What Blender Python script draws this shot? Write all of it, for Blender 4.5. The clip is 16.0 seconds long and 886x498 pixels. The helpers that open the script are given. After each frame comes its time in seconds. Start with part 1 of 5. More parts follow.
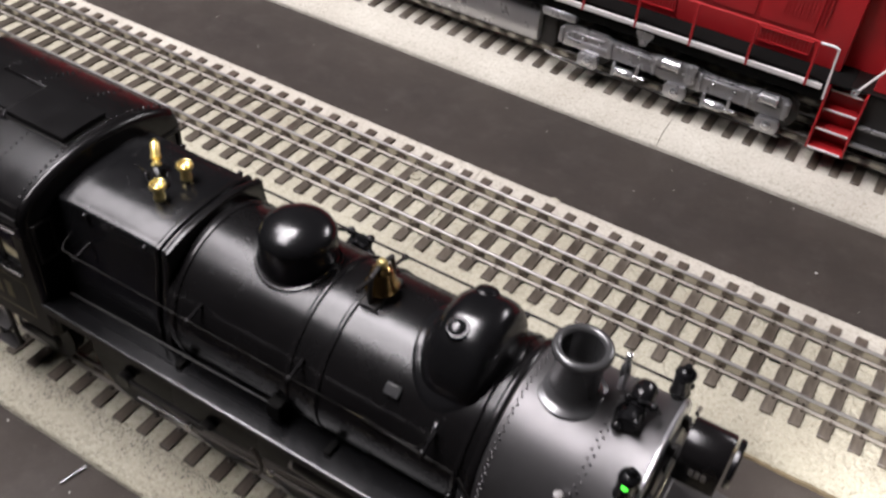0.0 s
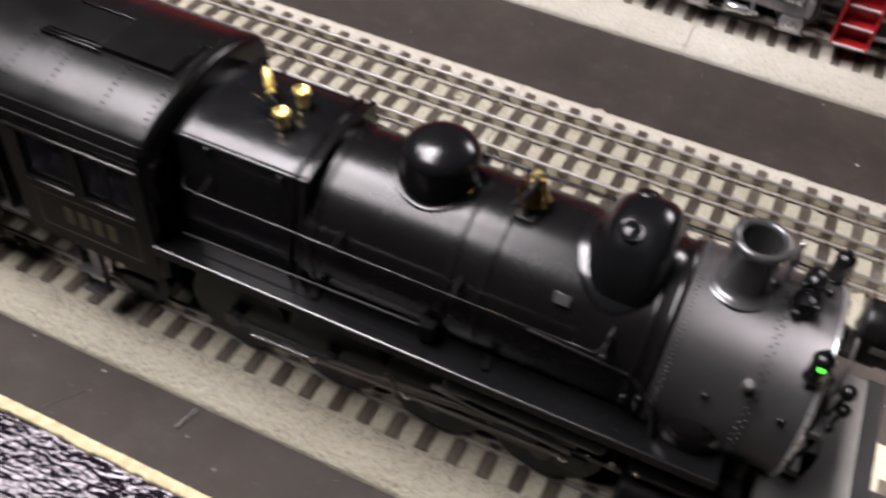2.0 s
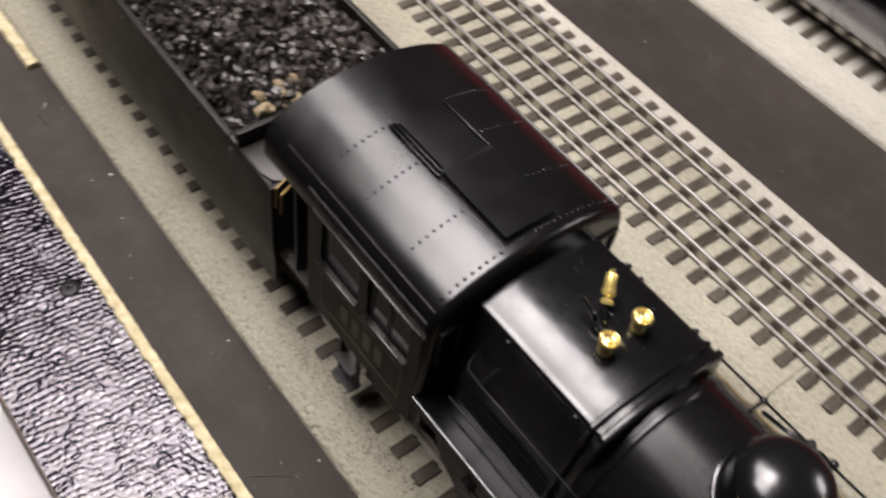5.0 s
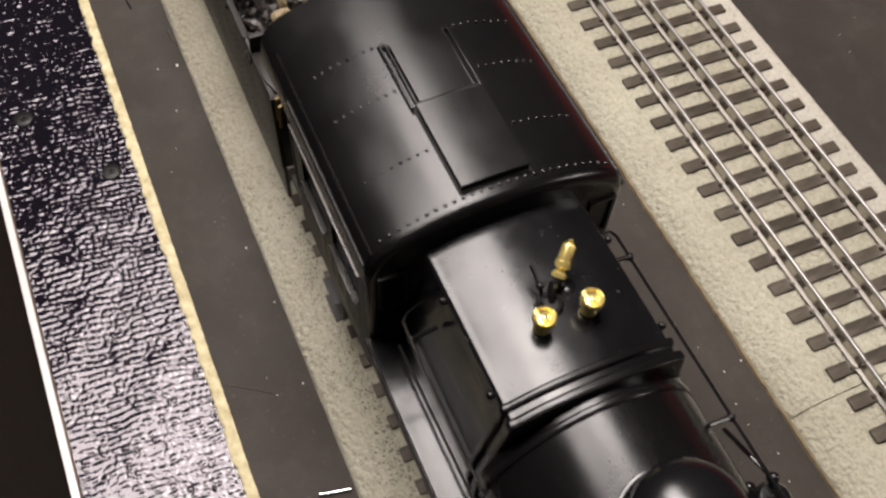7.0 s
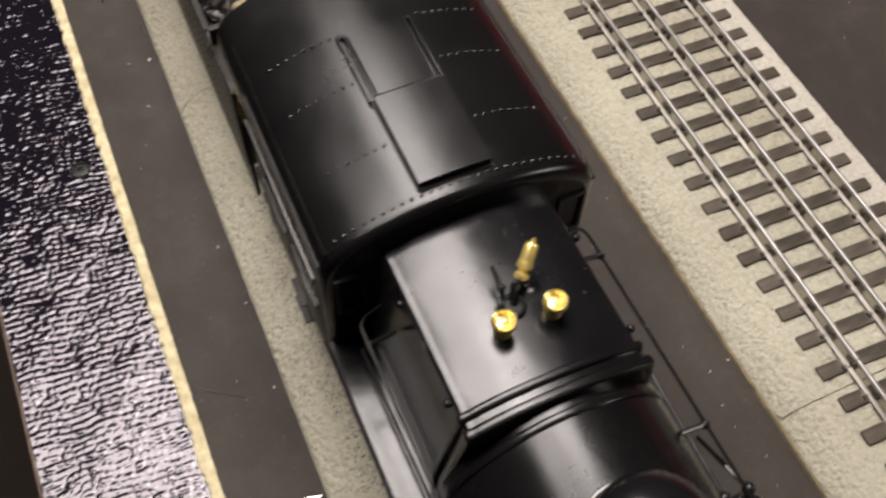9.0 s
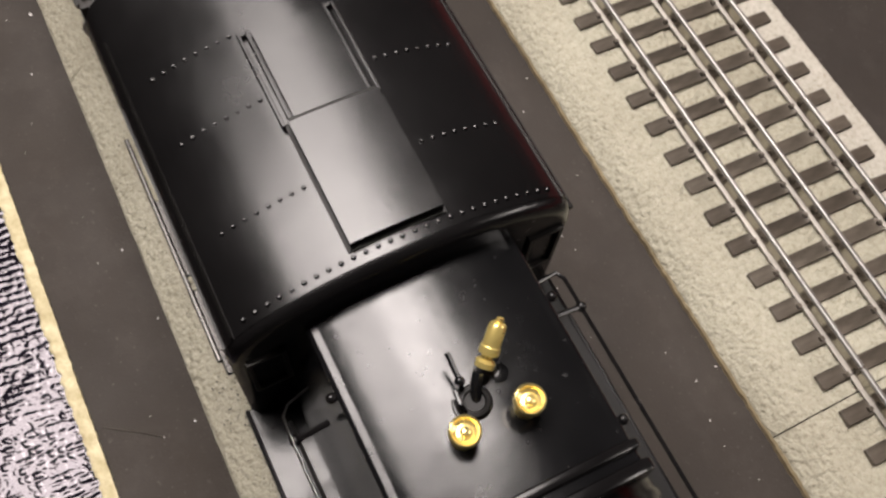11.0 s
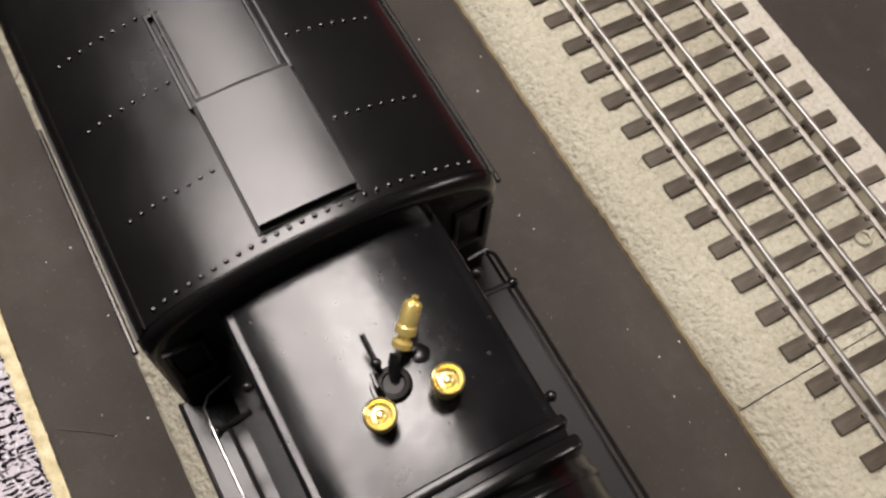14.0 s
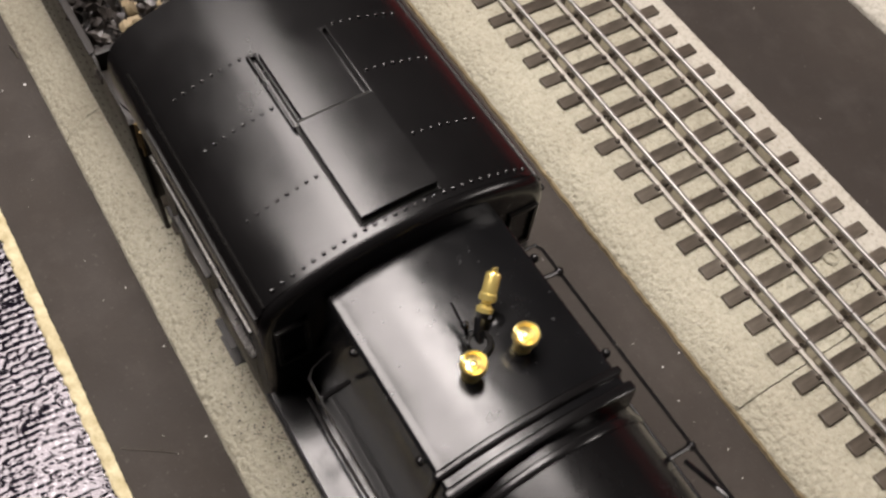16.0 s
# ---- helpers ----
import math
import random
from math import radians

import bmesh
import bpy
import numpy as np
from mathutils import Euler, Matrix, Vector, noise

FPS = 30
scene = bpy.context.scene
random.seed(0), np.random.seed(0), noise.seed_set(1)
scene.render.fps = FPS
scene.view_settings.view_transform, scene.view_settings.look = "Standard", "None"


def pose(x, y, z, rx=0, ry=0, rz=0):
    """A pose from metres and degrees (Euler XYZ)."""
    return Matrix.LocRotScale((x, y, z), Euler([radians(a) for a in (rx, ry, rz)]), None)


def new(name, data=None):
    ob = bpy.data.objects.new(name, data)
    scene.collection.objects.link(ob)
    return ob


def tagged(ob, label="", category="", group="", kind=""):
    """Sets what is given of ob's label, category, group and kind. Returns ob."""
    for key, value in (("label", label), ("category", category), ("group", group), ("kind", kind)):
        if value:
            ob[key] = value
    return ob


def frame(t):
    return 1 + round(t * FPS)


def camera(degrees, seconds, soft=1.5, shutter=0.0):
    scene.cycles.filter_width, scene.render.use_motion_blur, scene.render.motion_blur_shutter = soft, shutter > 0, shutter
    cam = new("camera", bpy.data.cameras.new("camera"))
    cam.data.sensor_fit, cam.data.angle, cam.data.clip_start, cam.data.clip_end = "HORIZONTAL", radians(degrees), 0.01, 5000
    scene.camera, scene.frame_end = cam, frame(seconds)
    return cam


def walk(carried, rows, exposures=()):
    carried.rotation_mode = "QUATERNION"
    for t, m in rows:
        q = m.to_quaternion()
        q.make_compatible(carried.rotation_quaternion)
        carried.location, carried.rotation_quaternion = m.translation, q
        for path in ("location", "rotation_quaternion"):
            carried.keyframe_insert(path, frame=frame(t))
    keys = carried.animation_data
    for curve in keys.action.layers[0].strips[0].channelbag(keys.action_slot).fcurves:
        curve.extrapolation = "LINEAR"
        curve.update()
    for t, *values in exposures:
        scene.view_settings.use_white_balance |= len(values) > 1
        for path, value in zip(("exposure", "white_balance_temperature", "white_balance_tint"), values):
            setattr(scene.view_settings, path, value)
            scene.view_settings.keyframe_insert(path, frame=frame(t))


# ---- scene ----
cam = camera(51.12, 16.0, soft=2.4, shutter=0.7)
# seconds, place in metres, turn in degrees
PATH = [
    (0, 0.2636, -0.1938, 0.2568, 46.54, -3.30, 31.54),
    (0.5, 0.2444, -0.1887, 0.2613, 45.72, -4.07, 29.84),
    (1, 0.2287, -0.1887, 0.2599, 43.65, -4.55, 29.42),
    (1.5, 0.2312, -0.2009, 0.2475, 40.63, -4.39, 26.21),
    (2, 0.2140, -0.2234, 0.2495, 42.72, -3.98, 24.82),
    (2.5, 0.1956, -0.2327, 0.2577, 44.51, -3.55, 25.32),
    (3, 0.1919, -0.2248, 0.2590, 44.21, -5.07, 26.90),
    (3.5, 0.2078, -0.2005, 0.2681, 43.27, -2.54, 35.55),
    (4, 0.1848, -0.1906, 0.2624, 41.17, -4.44, 41.30),
    (4.5, 0.1705, -0.1754, 0.2543, 36.20, -5.09, 43.78),
    (5, 0.1550, -0.1724, 0.2562, 37.39, -6.78, 51.99),
    (7.5, 0.1721, -0.1169, 0.2458, 31.10, -1.74, 66.30),
    (8, 0.1720, -0.1184, 0.2439, 30.87, -2.37, 66.21),
    (8.5, 0.1706, -0.1232, 0.2426, 30.93, -2.29, 66.73),
    (9, 0.1690, -0.1105, 0.2417, 31.33, -1.59, 65.92),
    (11.5, 0.1259, -0.0857, 0.2150, 22.64, -3.87, 62.86),
    (12, 0.1295, -0.0804, 0.2114, 21.56, -3.88, 62.40),
    (12.5, 0.1337, -0.0800, 0.2157, 22.63, -3.30, 61.76),
    (13, 0.1342, -0.0801, 0.2159, 23.12, -3.08, 61.80),
    (13.5, 0.1345, -0.0781, 0.2186, 23.42, -2.54, 61.80),
    (14, 0.1359, -0.0781, 0.2167, 24.26, -2.16, 61.20),
    (14.5, 0.1374, -0.0847, 0.2203, 25.14, -2.88, 61.17),
    (15, 0.1399, -0.0931, 0.2266, 26.48, -4.22, 60.39),
    (15.5, 0.1432, -0.0992, 0.2309, 28.11, -4.32, 59.84),
    (16, 0.1499, -0.1107, 0.2317, 30.52, -4.21, 58.08),
]
walk(
    cam,
    [(t, pose(x, y, z, rx, ry, rz)) for t, x, y, z, rx, ry, rz in PATH],
    exposures=[(0.0, 0.2, 6200, 15), (1.5, 0.21, 6250, 16), (2.5, 0.3, 6300, 16), (3.5, 0.21, 6350, 16.5), (5.0, -0.02, 6450, 14), (7.3, -0.1, 6700, 12), (9.0, -0.07, 6700, 12.5), (11.3, -0.07, 6700, 13), (16.0, -0.06, 6700, 13)],
)

# ---- world and lamps ----
world = bpy.data.worlds.new("room_air")
scene.world = world
world.use_nodes = True
world.node_tree.nodes["Background"].inputs[0].default_value = (0.9, 0.92, 1.0, 1)
world.node_tree.nodes["Background"].inputs[1].default_value = 0.01


def ceiling_lamp(name, x, y, z, sx, sy, watts, colour):
    d = bpy.data.lights.new(name, "AREA")
    d.shape, d.size, d.size_y, d.energy, d.color = "RECTANGLE", sx, sy, watts, colour
    ob = new(name, d)
    ob.matrix_world = pose(x, y, z)
    return ob


WARM = (1.0, 0.945, 0.915)
ceiling_lamp("ceiling_lamp", -0.41, -0.28, 1.46, 0.62, 1.06, 38.5, WARM)
ceiling_lamp("ceiling_lamp", -0.92, 0.06, 1.46, 0.40, 0.52, 8, WARM)
ceiling_lamp("ceiling_lamp", 1.2, 2.15, 1.46, 0.8, 0.9, 36, WARM)
ceiling_lamp("ceiling_bulb", -0.28, 0.06, 1.45, 0.32, 0.42, 6, WARM)
# the locomotive's lit headlamp
headlight = bpy.data.lights.new("headlight", "AREA")
headlight.shape, headlight.size, headlight.energy, headlight.color = "DISK", 0.007, 0.85, (1.0, 0.95, 0.88)
new("headlight", headlight).matrix_world = pose(0.2675, -0.062, 0.0928, 0, -90, 0)

# ---- materials ----


def mat(name):
    m = bpy.data.materials.new(name)
    m.use_nodes = True
    return m, m.node_tree.nodes, m.node_tree.links, m.node_tree.nodes["Principled BSDF"]


def noise_node(n, l, scale, detail=4.0, rough=0.6, stretch=None):
    co = n.new("ShaderNodeTexCoord")
    t = n.new("ShaderNodeTexNoise")
    t.inputs["Scale"].default_value, t.inputs["Detail"].default_value, t.inputs["Roughness"].default_value = scale, detail, rough
    if stretch:
        mp = n.new("ShaderNodeMapping")
        mp.inputs["Scale"].default_value = stretch
        l.new(co.outputs["Object"], mp.inputs[0])
        l.new(mp.outputs[0], t.inputs["Vector"])
    else:
        l.new(co.outputs["Object"], t.inputs["Vector"])
    return t.outputs["Fac"]


def ramp(n, l, fac, stops):
    r = n.new("ShaderNodeValToRGB")
    e = r.color_ramp.elements
    while len(e) < len(stops):
        e.new(0.5)
    for k, (p, c) in zip(e, stops):
        k.position, k.color = p, (*c, 1) if len(c) == 3 else c
    l.new(fac, r.inputs[0])
    return r.outputs[0]


def bump(n, l, b, fac, dist, strength=1.0, before=None):
    k = n.new("ShaderNodeBump")
    k.inputs["Distance"].default_value, k.inputs["Strength"].default_value = dist, strength
    l.new(fac, k.inputs["Height"])
    if before is not None:
        l.new(before, k.inputs["Normal"])
    l.new(k.outputs[0], b.inputs["Normal"])
    return k.outputs[0]


def painted(name, col, rough, vary=0.25, grain=900, dust=0.0, metal=0.0, coat=0.0, spec=0.5, specks=0.0, wavy=0.0, smear=0.07):
    """Paint or metal with uneven gloss, faint mottling and a fine grain."""
    m, n, l, b = mat(name)
    big = noise_node(n, l, 35, 5)
    lo, hi = [c * (1 - vary) for c in col], [min(1, c * (1 + vary) + dust) for c in col]
    tone = ramp(n, l, big, [(0.3, lo), (0.75, hi)])
    if specks:
        mx = n.new("ShaderNodeMix")
        mx.data_type, mx.blend_type = "RGBA", "ADD"
        mx.inputs[0].default_value = 1.0
        l.new(tone, mx.inputs["A"])
        l.new(ramp(n, l, noise_node(n, l, 700, 2, 0.5), [(0.70, (0, 0, 0)), (0.76, (specks,) * 3)]), mx.inputs["B"])
        tone = mx.outputs["Result"]
    l.new(tone, b.inputs["Base Color"])
    fine = noise_node(n, l, grain, 3)
    lo_r, hi_r = max(0.02, rough - smear), min(1, rough + smear)
    l.new(ramp(n, l, noise_node(n, l, 60, 6, 0.7), [(0.3, (lo_r,) * 3), (0.8, (hi_r,) * 3)]), b.inputs["Roughness"])
    b.inputs["Metallic"].default_value = metal
    b.inputs["Specular IOR Level"].default_value = spec
    b.inputs["Coat Weight"].default_value = coat
    b.inputs["Coat Roughness"].default_value = 0.12
    first = bump(n, l, b, fine, 0.00004, 0.35)
    if wavy:
        bump(n, l, b, noise_node(n, l, 110, 2, 0.5), wavy, 0.6, first)
    return m


DOME = painted("dome_gloss_paint", (0.006, 0.006, 0.0065), 0.21, spec=0.58, wavy=0.00008)
BOARD_PAINT = painted("satin_walkway_paint", (0.005, 0.005, 0.0053), 0.22, spec=0.27, specks=0.02, wavy=0.0001)
GOLD = painted("bright_brass", (1.0, 0.76, 0.26), 0.28, 0.08, metal=0.72)
BLACK = painted("black_satin_paint", (0.006, 0.0056, 0.0058), 0.25, spec=0.37)
GLOSS = painted("black_gloss_paint", (0.006, 0.006, 0.0065), 0.23, specks=0.025, wavy=0.00012, spec=0.40, smear=0.11)
# Black with its gloss cut; also stands in for shade on some parts
MATT = painted("matt_black_and_shade", (0.006, 0.0055, 0.005), 0.45, spec=0.22)
TRIM = painted("dark_trim_metal", (0.045, 0.043, 0.041), 0.27, 0.2, metal=0.9)
HANDRAIL = painted("glint_bright_wire", (0.26, 0.256, 0.25), 0.2, 0.2, metal=1.0)
# lighter metal that carries the running board edge's highlight
BEAD = painted("edge_highlight_metal", (0.10, 0.10, 0.102), 0.24, 0.3, metal=0.9)
DULL_BRASS = painted("dull_brass", (0.16, 0.11, 0.045), 0.4, 0.3, metal=0.9)
DECK = painted("dull_grey_deck", (0.07, 0.066, 0.064), 0.55, 0.3, spec=0.2)
STUB = painted("dark_grey_metal", (0.16, 0.155, 0.15), 0.4, 0.2, metal=0.4)
BOILER = painted("satin_boiler_paint", (0.005, 0.0047, 0.0049), 0.27, spec=0.33)
GRITTY = painted("dull_black_walkway", (0.005, 0.0048, 0.0045), 0.9, spec=0.08)
ROOF_PAINT = painted("satin_black_roof", (0.006, 0.0057, 0.0059), 0.24, spec=0.46, wavy=0.00003)
GRAPHITE = painted("graphite_paint", (0.092, 0.089, 0.090), 0.44, metal=0.7)
DARK = painted("dark_iron", (0.02, 0.018, 0.017), 0.5)
BROWNBLACK = painted("weathered_black", (0.013, 0.010, 0.0085), 0.42, spec=0.3)
BRASS = painted("polished_brass", (0.95, 0.77, 0.33), 0.31, 0.08, metal=0.85)
BRONZE = painted("aged_bronze", (0.52, 0.34, 0.13), 0.26, 0.35, metal=1.0)
STEEL = painted("bright_steel", (0.62, 0.6, 0.57), 0.25, 0.1, metal=1.0)
SILVER = painted("silver_paint", (0.46, 0.46, 0.47), 0.3, 0.12, metal=0.7)
CHROME = painted("bright_silver", (0.62, 0.62, 0.63), 0.2, 0.1, metal=0.8)
RED = painted("red_paint", (0.42, 0.018, 0.022), 0.34, 0.15)
WHITE = painted("white_paint", (0.78, 0.75, 0.74), 0.35, 0.05)
GILT = painted("dull_gilt", (0.085, 0.072, 0.036), 0.5, 0.3)
OILED = painted("oily_grey_brown", (0.07, 0.06, 0.05), 0.42, 0.3)
APRON = painted("dull_apron_paint", (0.024, 0.021, 0.018), 0.42, 0.4, spec=0.35)
GREY_LETTER = painted("grey_letter", (0.035, 0.035, 0.036), 0.3, 0.2)
CHIMNEY = painted("burnished_graphite", (0.11, 0.11, 0.112), 0.24, 0.2, metal=0.6)
DULL = painted("dull_grey_metal", (0.2, 0.19, 0.18), 0.45, 0.2, metal=0.5)


def tie_material():
    m, n, l, b = mat("brown_tie_plastic")
    f = noise_node(n, l, 700, 5, 0.6, (0.35, 0.12, 1))
    c = ramp(n, l, f, [(0.3, (0.035, 0.029, 0.022)), (0.7, (0.128, 0.109, 0.088))])
    oi = n.new("ShaderNodeObjectInfo")
    mx = n.new("ShaderNodeMix")
    mx.data_type, mx.blend_type = "RGBA", "MULTIPLY"
    mx.inputs[0].default_value = 1.0
    l.new(c, mx.inputs["A"])
    l.new(ramp(n, l, oi.outputs["Random"], [(0.0, (0.75, 0.72, 0.7)), (1.0, (1.25, 1.25, 1.25))]), mx.inputs["B"])
    l.new(mx.outputs["Result"], b.inputs["Base Color"])
    b.inputs["Roughness"].default_value = 0.29
    bump(n, l, b, f, 0.0002, 0.6)
    return m


TIE = tie_material()


def roadbed_material(name, tint=(1.0, 1.0, 1.0), crumb=0.0022):
    m, n, l, b = mat(name)
    grit = noise_node(n, l, 780, 4, 0.7)
    blot = noise_node(n, l, 14, 6, 0.6)
    c1 = ramp(n, l, grit, [(p, [u * v for u, v in zip(c, tint)]) for p, c in ((0.30, (0.27, 0.247, 0.18)), (0.42, (0.41, 0.388, 0.30)), (0.7, (0.50, 0.48, 0.385)))])
    c2 = ramp(n, l, blot, [(0.35, (0.84, 0.82, 0.80)), (0.7, (1.06, 1.06, 1.06))])
    mx = n.new("ShaderNodeMix")
    mx.data_type, mx.blend_type = "RGBA", "MULTIPLY"
    mx.inputs[0].default_value = 1.0
    l.new(c1, mx.inputs["A"])
    l.new(c2, mx.inputs["B"])
    l.new(mx.outputs["Result"], b.inputs["Base Color"])
    b.inputs["Roughness"].default_value = 0.85
    first = bump(n, l, b, noise_node(n, l, 560, 4, 0.6), crumb, 0.9)
    bump(n, l, b, noise_node(n, l, 300, 3, 0.5), 0.0008, 0.35, first)
    return m


ROADBED = roadbed_material("beige_cork_roadbed")
PALE_BED = roadbed_material("pale_cork_roadbed", (1.12, 1.13, 1.25), 0.0009)


def mat_black_board():
    m, n, l, b = mat("black_board")
    f = noise_node(n, l, 9, 6, 0.65)
    fine = noise_node(n, l, 1500, 3)
    tone = ramp(n, l, f, [(0.25, (0.0165, 0.0125, 0.0096)), (0.55, (0.032, 0.0253, 0.0198)), (0.8, (0.049, 0.0400, 0.0318))])
    for scale, lo, hi, lift in ((85, 0.5, 0.75, 0.012), (420, 0.66, 0.73, 0.03), (1100, 0.66, 0.72, 0.05)):
        mx = n.new("ShaderNodeMix")
        mx.data_type, mx.blend_type = "RGBA", "ADD"
        mx.inputs[0].default_value = 1.0
        l.new(tone, mx.inputs["A"])
        l.new(ramp(n, l, noise_node(n, l, scale, 3, 0.6), [(lo, (0, 0, 0)), (hi, (lift, lift * 0.9, lift * 0.84))]), mx.inputs["B"])
        tone = mx.outputs["Result"]
    l.new(tone, b.inputs["Base Color"])
    l.new(ramp(n, l, noise_node(n, l, 30, 5), [(0.3, (0.66,) * 3), (0.8, (0.85,) * 3)]), b.inputs["Roughness"])
    b.inputs["Specular IOR Level"].default_value = 0.4
    bump(n, l, b, fine, 0.0003, 0.7)
    return m


BOARD = mat_black_board()


def crinkled_material():
    m, n, l, b = mat("crinkled_black_vinyl")
    b.inputs["Base Color"].default_value = (0.007, 0.0055, 0.009, 1)
    b.inputs["Specular IOR Level"].default_value = 0.54
    b.inputs["Specular Tint"].default_value = (1.0, 0.94, 1.0, 1)
    b.inputs["Roughness"].default_value = 0.065
    bump(n, l, b, noise_node(n, l, 1500, 1, 0.4), 0.00005, 0.3)
    return m


VINYL = crinkled_material()


def foam_material():
    m, n, l, b = mat("yellow_cork_edge")
    f = noise_node(n, l, 300, 5, 0.65)
    l.new(ramp(n, l, f, [(0.3, (0.40, 0.33, 0.18)), (0.7, (0.68, 0.61, 0.40))]), b.inputs["Base Color"])
    b.inputs["Roughness"].default_value = 0.85
    bump(n, l, b, f, 0.0006, 0.7)
    return m


FOAM = foam_material()
CORK_EDGE = painted("tan_cork_edge", (0.21, 0.165, 0.095), 0.85, 0.5)


def coal_material():
    m, n, l, b = mat("coal")
    g = n.new("ShaderNodeNewGeometry")
    l.new(ramp(n, l, g.outputs["Random Per Island"], [(0.0, (0.014, 0.012, 0.011)), (0.6, (0.042, 0.036, 0.032)), (0.88, (0.055, 0.048, 0.043)), (1.0, (0.10, 0.088, 0.078))]), b.inputs["Base Color"])
    b.inputs["Roughness"].default_value = 0.35
    bump(n, l, b, noise_node(n, l, 800, 3), 0.0004, 0.6)
    return m


COAL = coal_material()


def plain_room(name, col):
    return painted(name, col, 0.8, 0.06, grain=200, spec=0.2)


CEIL = plain_room("ceiling_paint", (0.115, 0.108, 0.105))
WALL = plain_room("wall_paint", (0.035, 0.032, 0.03))
FLOORM = plain_room("dark_carpet", (0.014, 0.009, 0.006))
OAK = painted("brown_wood_edge", (0.16, 0.10, 0.06), 0.5, 0.3, grain=400)
TAN = painted("tan_rock", (0.32, 0.25, 0.15), 0.8, 0.4)


def lens(name, col, strength):
    m, n, l, b = mat(name)
    b.inputs["Base Color"].default_value = (*col, 1)
    b.inputs["Roughness"].default_value = 0.1
    b.inputs["Emission Color"].default_value = (*col, 1)
    b.inputs["Emission Strength"].default_value = strength
    return m


def pane_material():
    m, n, l, b = mat("darkened_glass")
    # near-black tint stands in for the dim cab interior
    b.inputs["Base Color"].default_value = (0.02, 0.021, 0.021, 1)
    b.inputs["Roughness"].default_value = 0.05
    b.inputs["IOR"].default_value = 1.45
    b.inputs["Transmission Weight"].default_value = 0.4
    bump(n, l, b, noise_node(n, l, 90, 2), 0.0001, 0.4)
    return m


PANE = pane_material()
LAMPGLASS = lens("lit_lamp_glass", (1.0, 0.95, 0.85), 4.0)
GREEN = lens("green_marker_lens", (0.08, 0.9, 0.05), 1.6)

# ---- mesh helpers: all lengths in millimetres, placed in world coordinates ----
BASE = {}


def thing(name, x, y, z, label, category, group="", kind=""):
    """An Empty at a thing's base, to which its parts are parented."""
    ob = new(name)
    ob.empty_display_size = 0.005
    ob.location = (x * 0.001, y * 0.001, z * 0.001)
    BASE[ob.name] = Vector((x, y, z))
    return tagged(ob, label, category, group, kind)


def finish(bm, sharp=0.6):
    flat = bm.faces.layers.int.get("flat")
    for f in bm.faces:
        f.smooth = not (flat and f[flat])
    for e in bm.edges:
        if len(e.link_faces) == 2 and e.calc_face_angle(0) > sharp:
            e.smooth = False


def to_mesh(name, bm, material, base=Vector((0, 0, 0)), sharp=0.6):
    bmesh.ops.recalc_face_normals(bm, faces=bm.faces[:])
    finish(bm, sharp)
    me = bpy.data.meshes.new(name)
    for v in bm.verts:
        v.co = (v.co - base) * 0.001
    bm.to_mesh(me)
    bm.free()
    me.materials.append(material)
    return me


def part(name, bm, material, parent=None, label="", kind=""):
    """Links a bmesh as one mesh object under a thing or under a part."""
    base = BASE[parent.name] if parent else Vector((0, 0, 0))
    ob = new(name, to_mesh(name, bm, material, base))
    if parent:
        ob.parent = parent
        BASE[ob.name] = base
    return tagged(ob, label, kind=kind)


def solo(name, bm, material, x, y, z, label, category, group="", kind=""):
    """A thing that is one mesh, with its origin at its base."""
    base = Vector((x, y, z))
    ob = new(name, to_mesh(name, bm, material, base))
    ob.location = base * 0.001
    BASE[ob.name] = base
    return tagged(ob, label, category, group, kind)


def box(bm, x0, x1, y0, y1, z0, z1, bevel=0.0, seg=2):
    """A box with rounded edges; its six broad faces stay flat."""
    lay = bm.faces.layers.int.get("flat") or bm.faces.layers.int.new("flat")
    r = bmesh.ops.create_cube(bm, size=1)
    vs = r["verts"]
    for v in vs:
        v.co = Vector(((x0 + x1) / 2 + v.co.x * (x1 - x0), (y0 + y1) / 2 + v.co.y * (y1 - y0), (z0 + z1) / 2 + v.co.z * (z1 - z0)))
    for f in {f for v in vs for f in v.link_faces}:
        f[lay] = 1
    if bevel:
        es = list({e for v in vs for e in v.link_edges})
        made = bmesh.ops.bevel(bm, geom=es, offset=bevel, segments=seg, affect="EDGES", profile=0.5)
        for f in made["faces"]:
            f[lay] = 0
    return bm


def prism(bm, poly, a0, a1, axis="x", bevel=0.0):
    """A closed outline pulled along an axis. axis x: outline in (y, z); y: in (x, z); z: in (x, y)."""
    def put(p, a):
        return {"x": (a, p[0], p[1]), "y": (p[0], a, p[1]), "z": (p[0], p[1], a)}[axis]
    lo = [bm.verts.new(put(p, a0)) for p in poly]
    hi = [bm.verts.new(put(p, a1)) for p in poly]
    n = len(poly)
    caps = [bm.faces.new(lo), bm.faces.new(hi[::-1])]
    for i in range(n):
        bm.faces.new((lo[i], lo[(i + 1) % n], hi[(i + 1) % n], hi[i]))
    if bevel:
        es = [e for c in caps for e in c.edges]
        bmesh.ops.bevel(bm, geom=es, offset=bevel, segments=2, affect="EDGES", profile=0.5)
    return bm


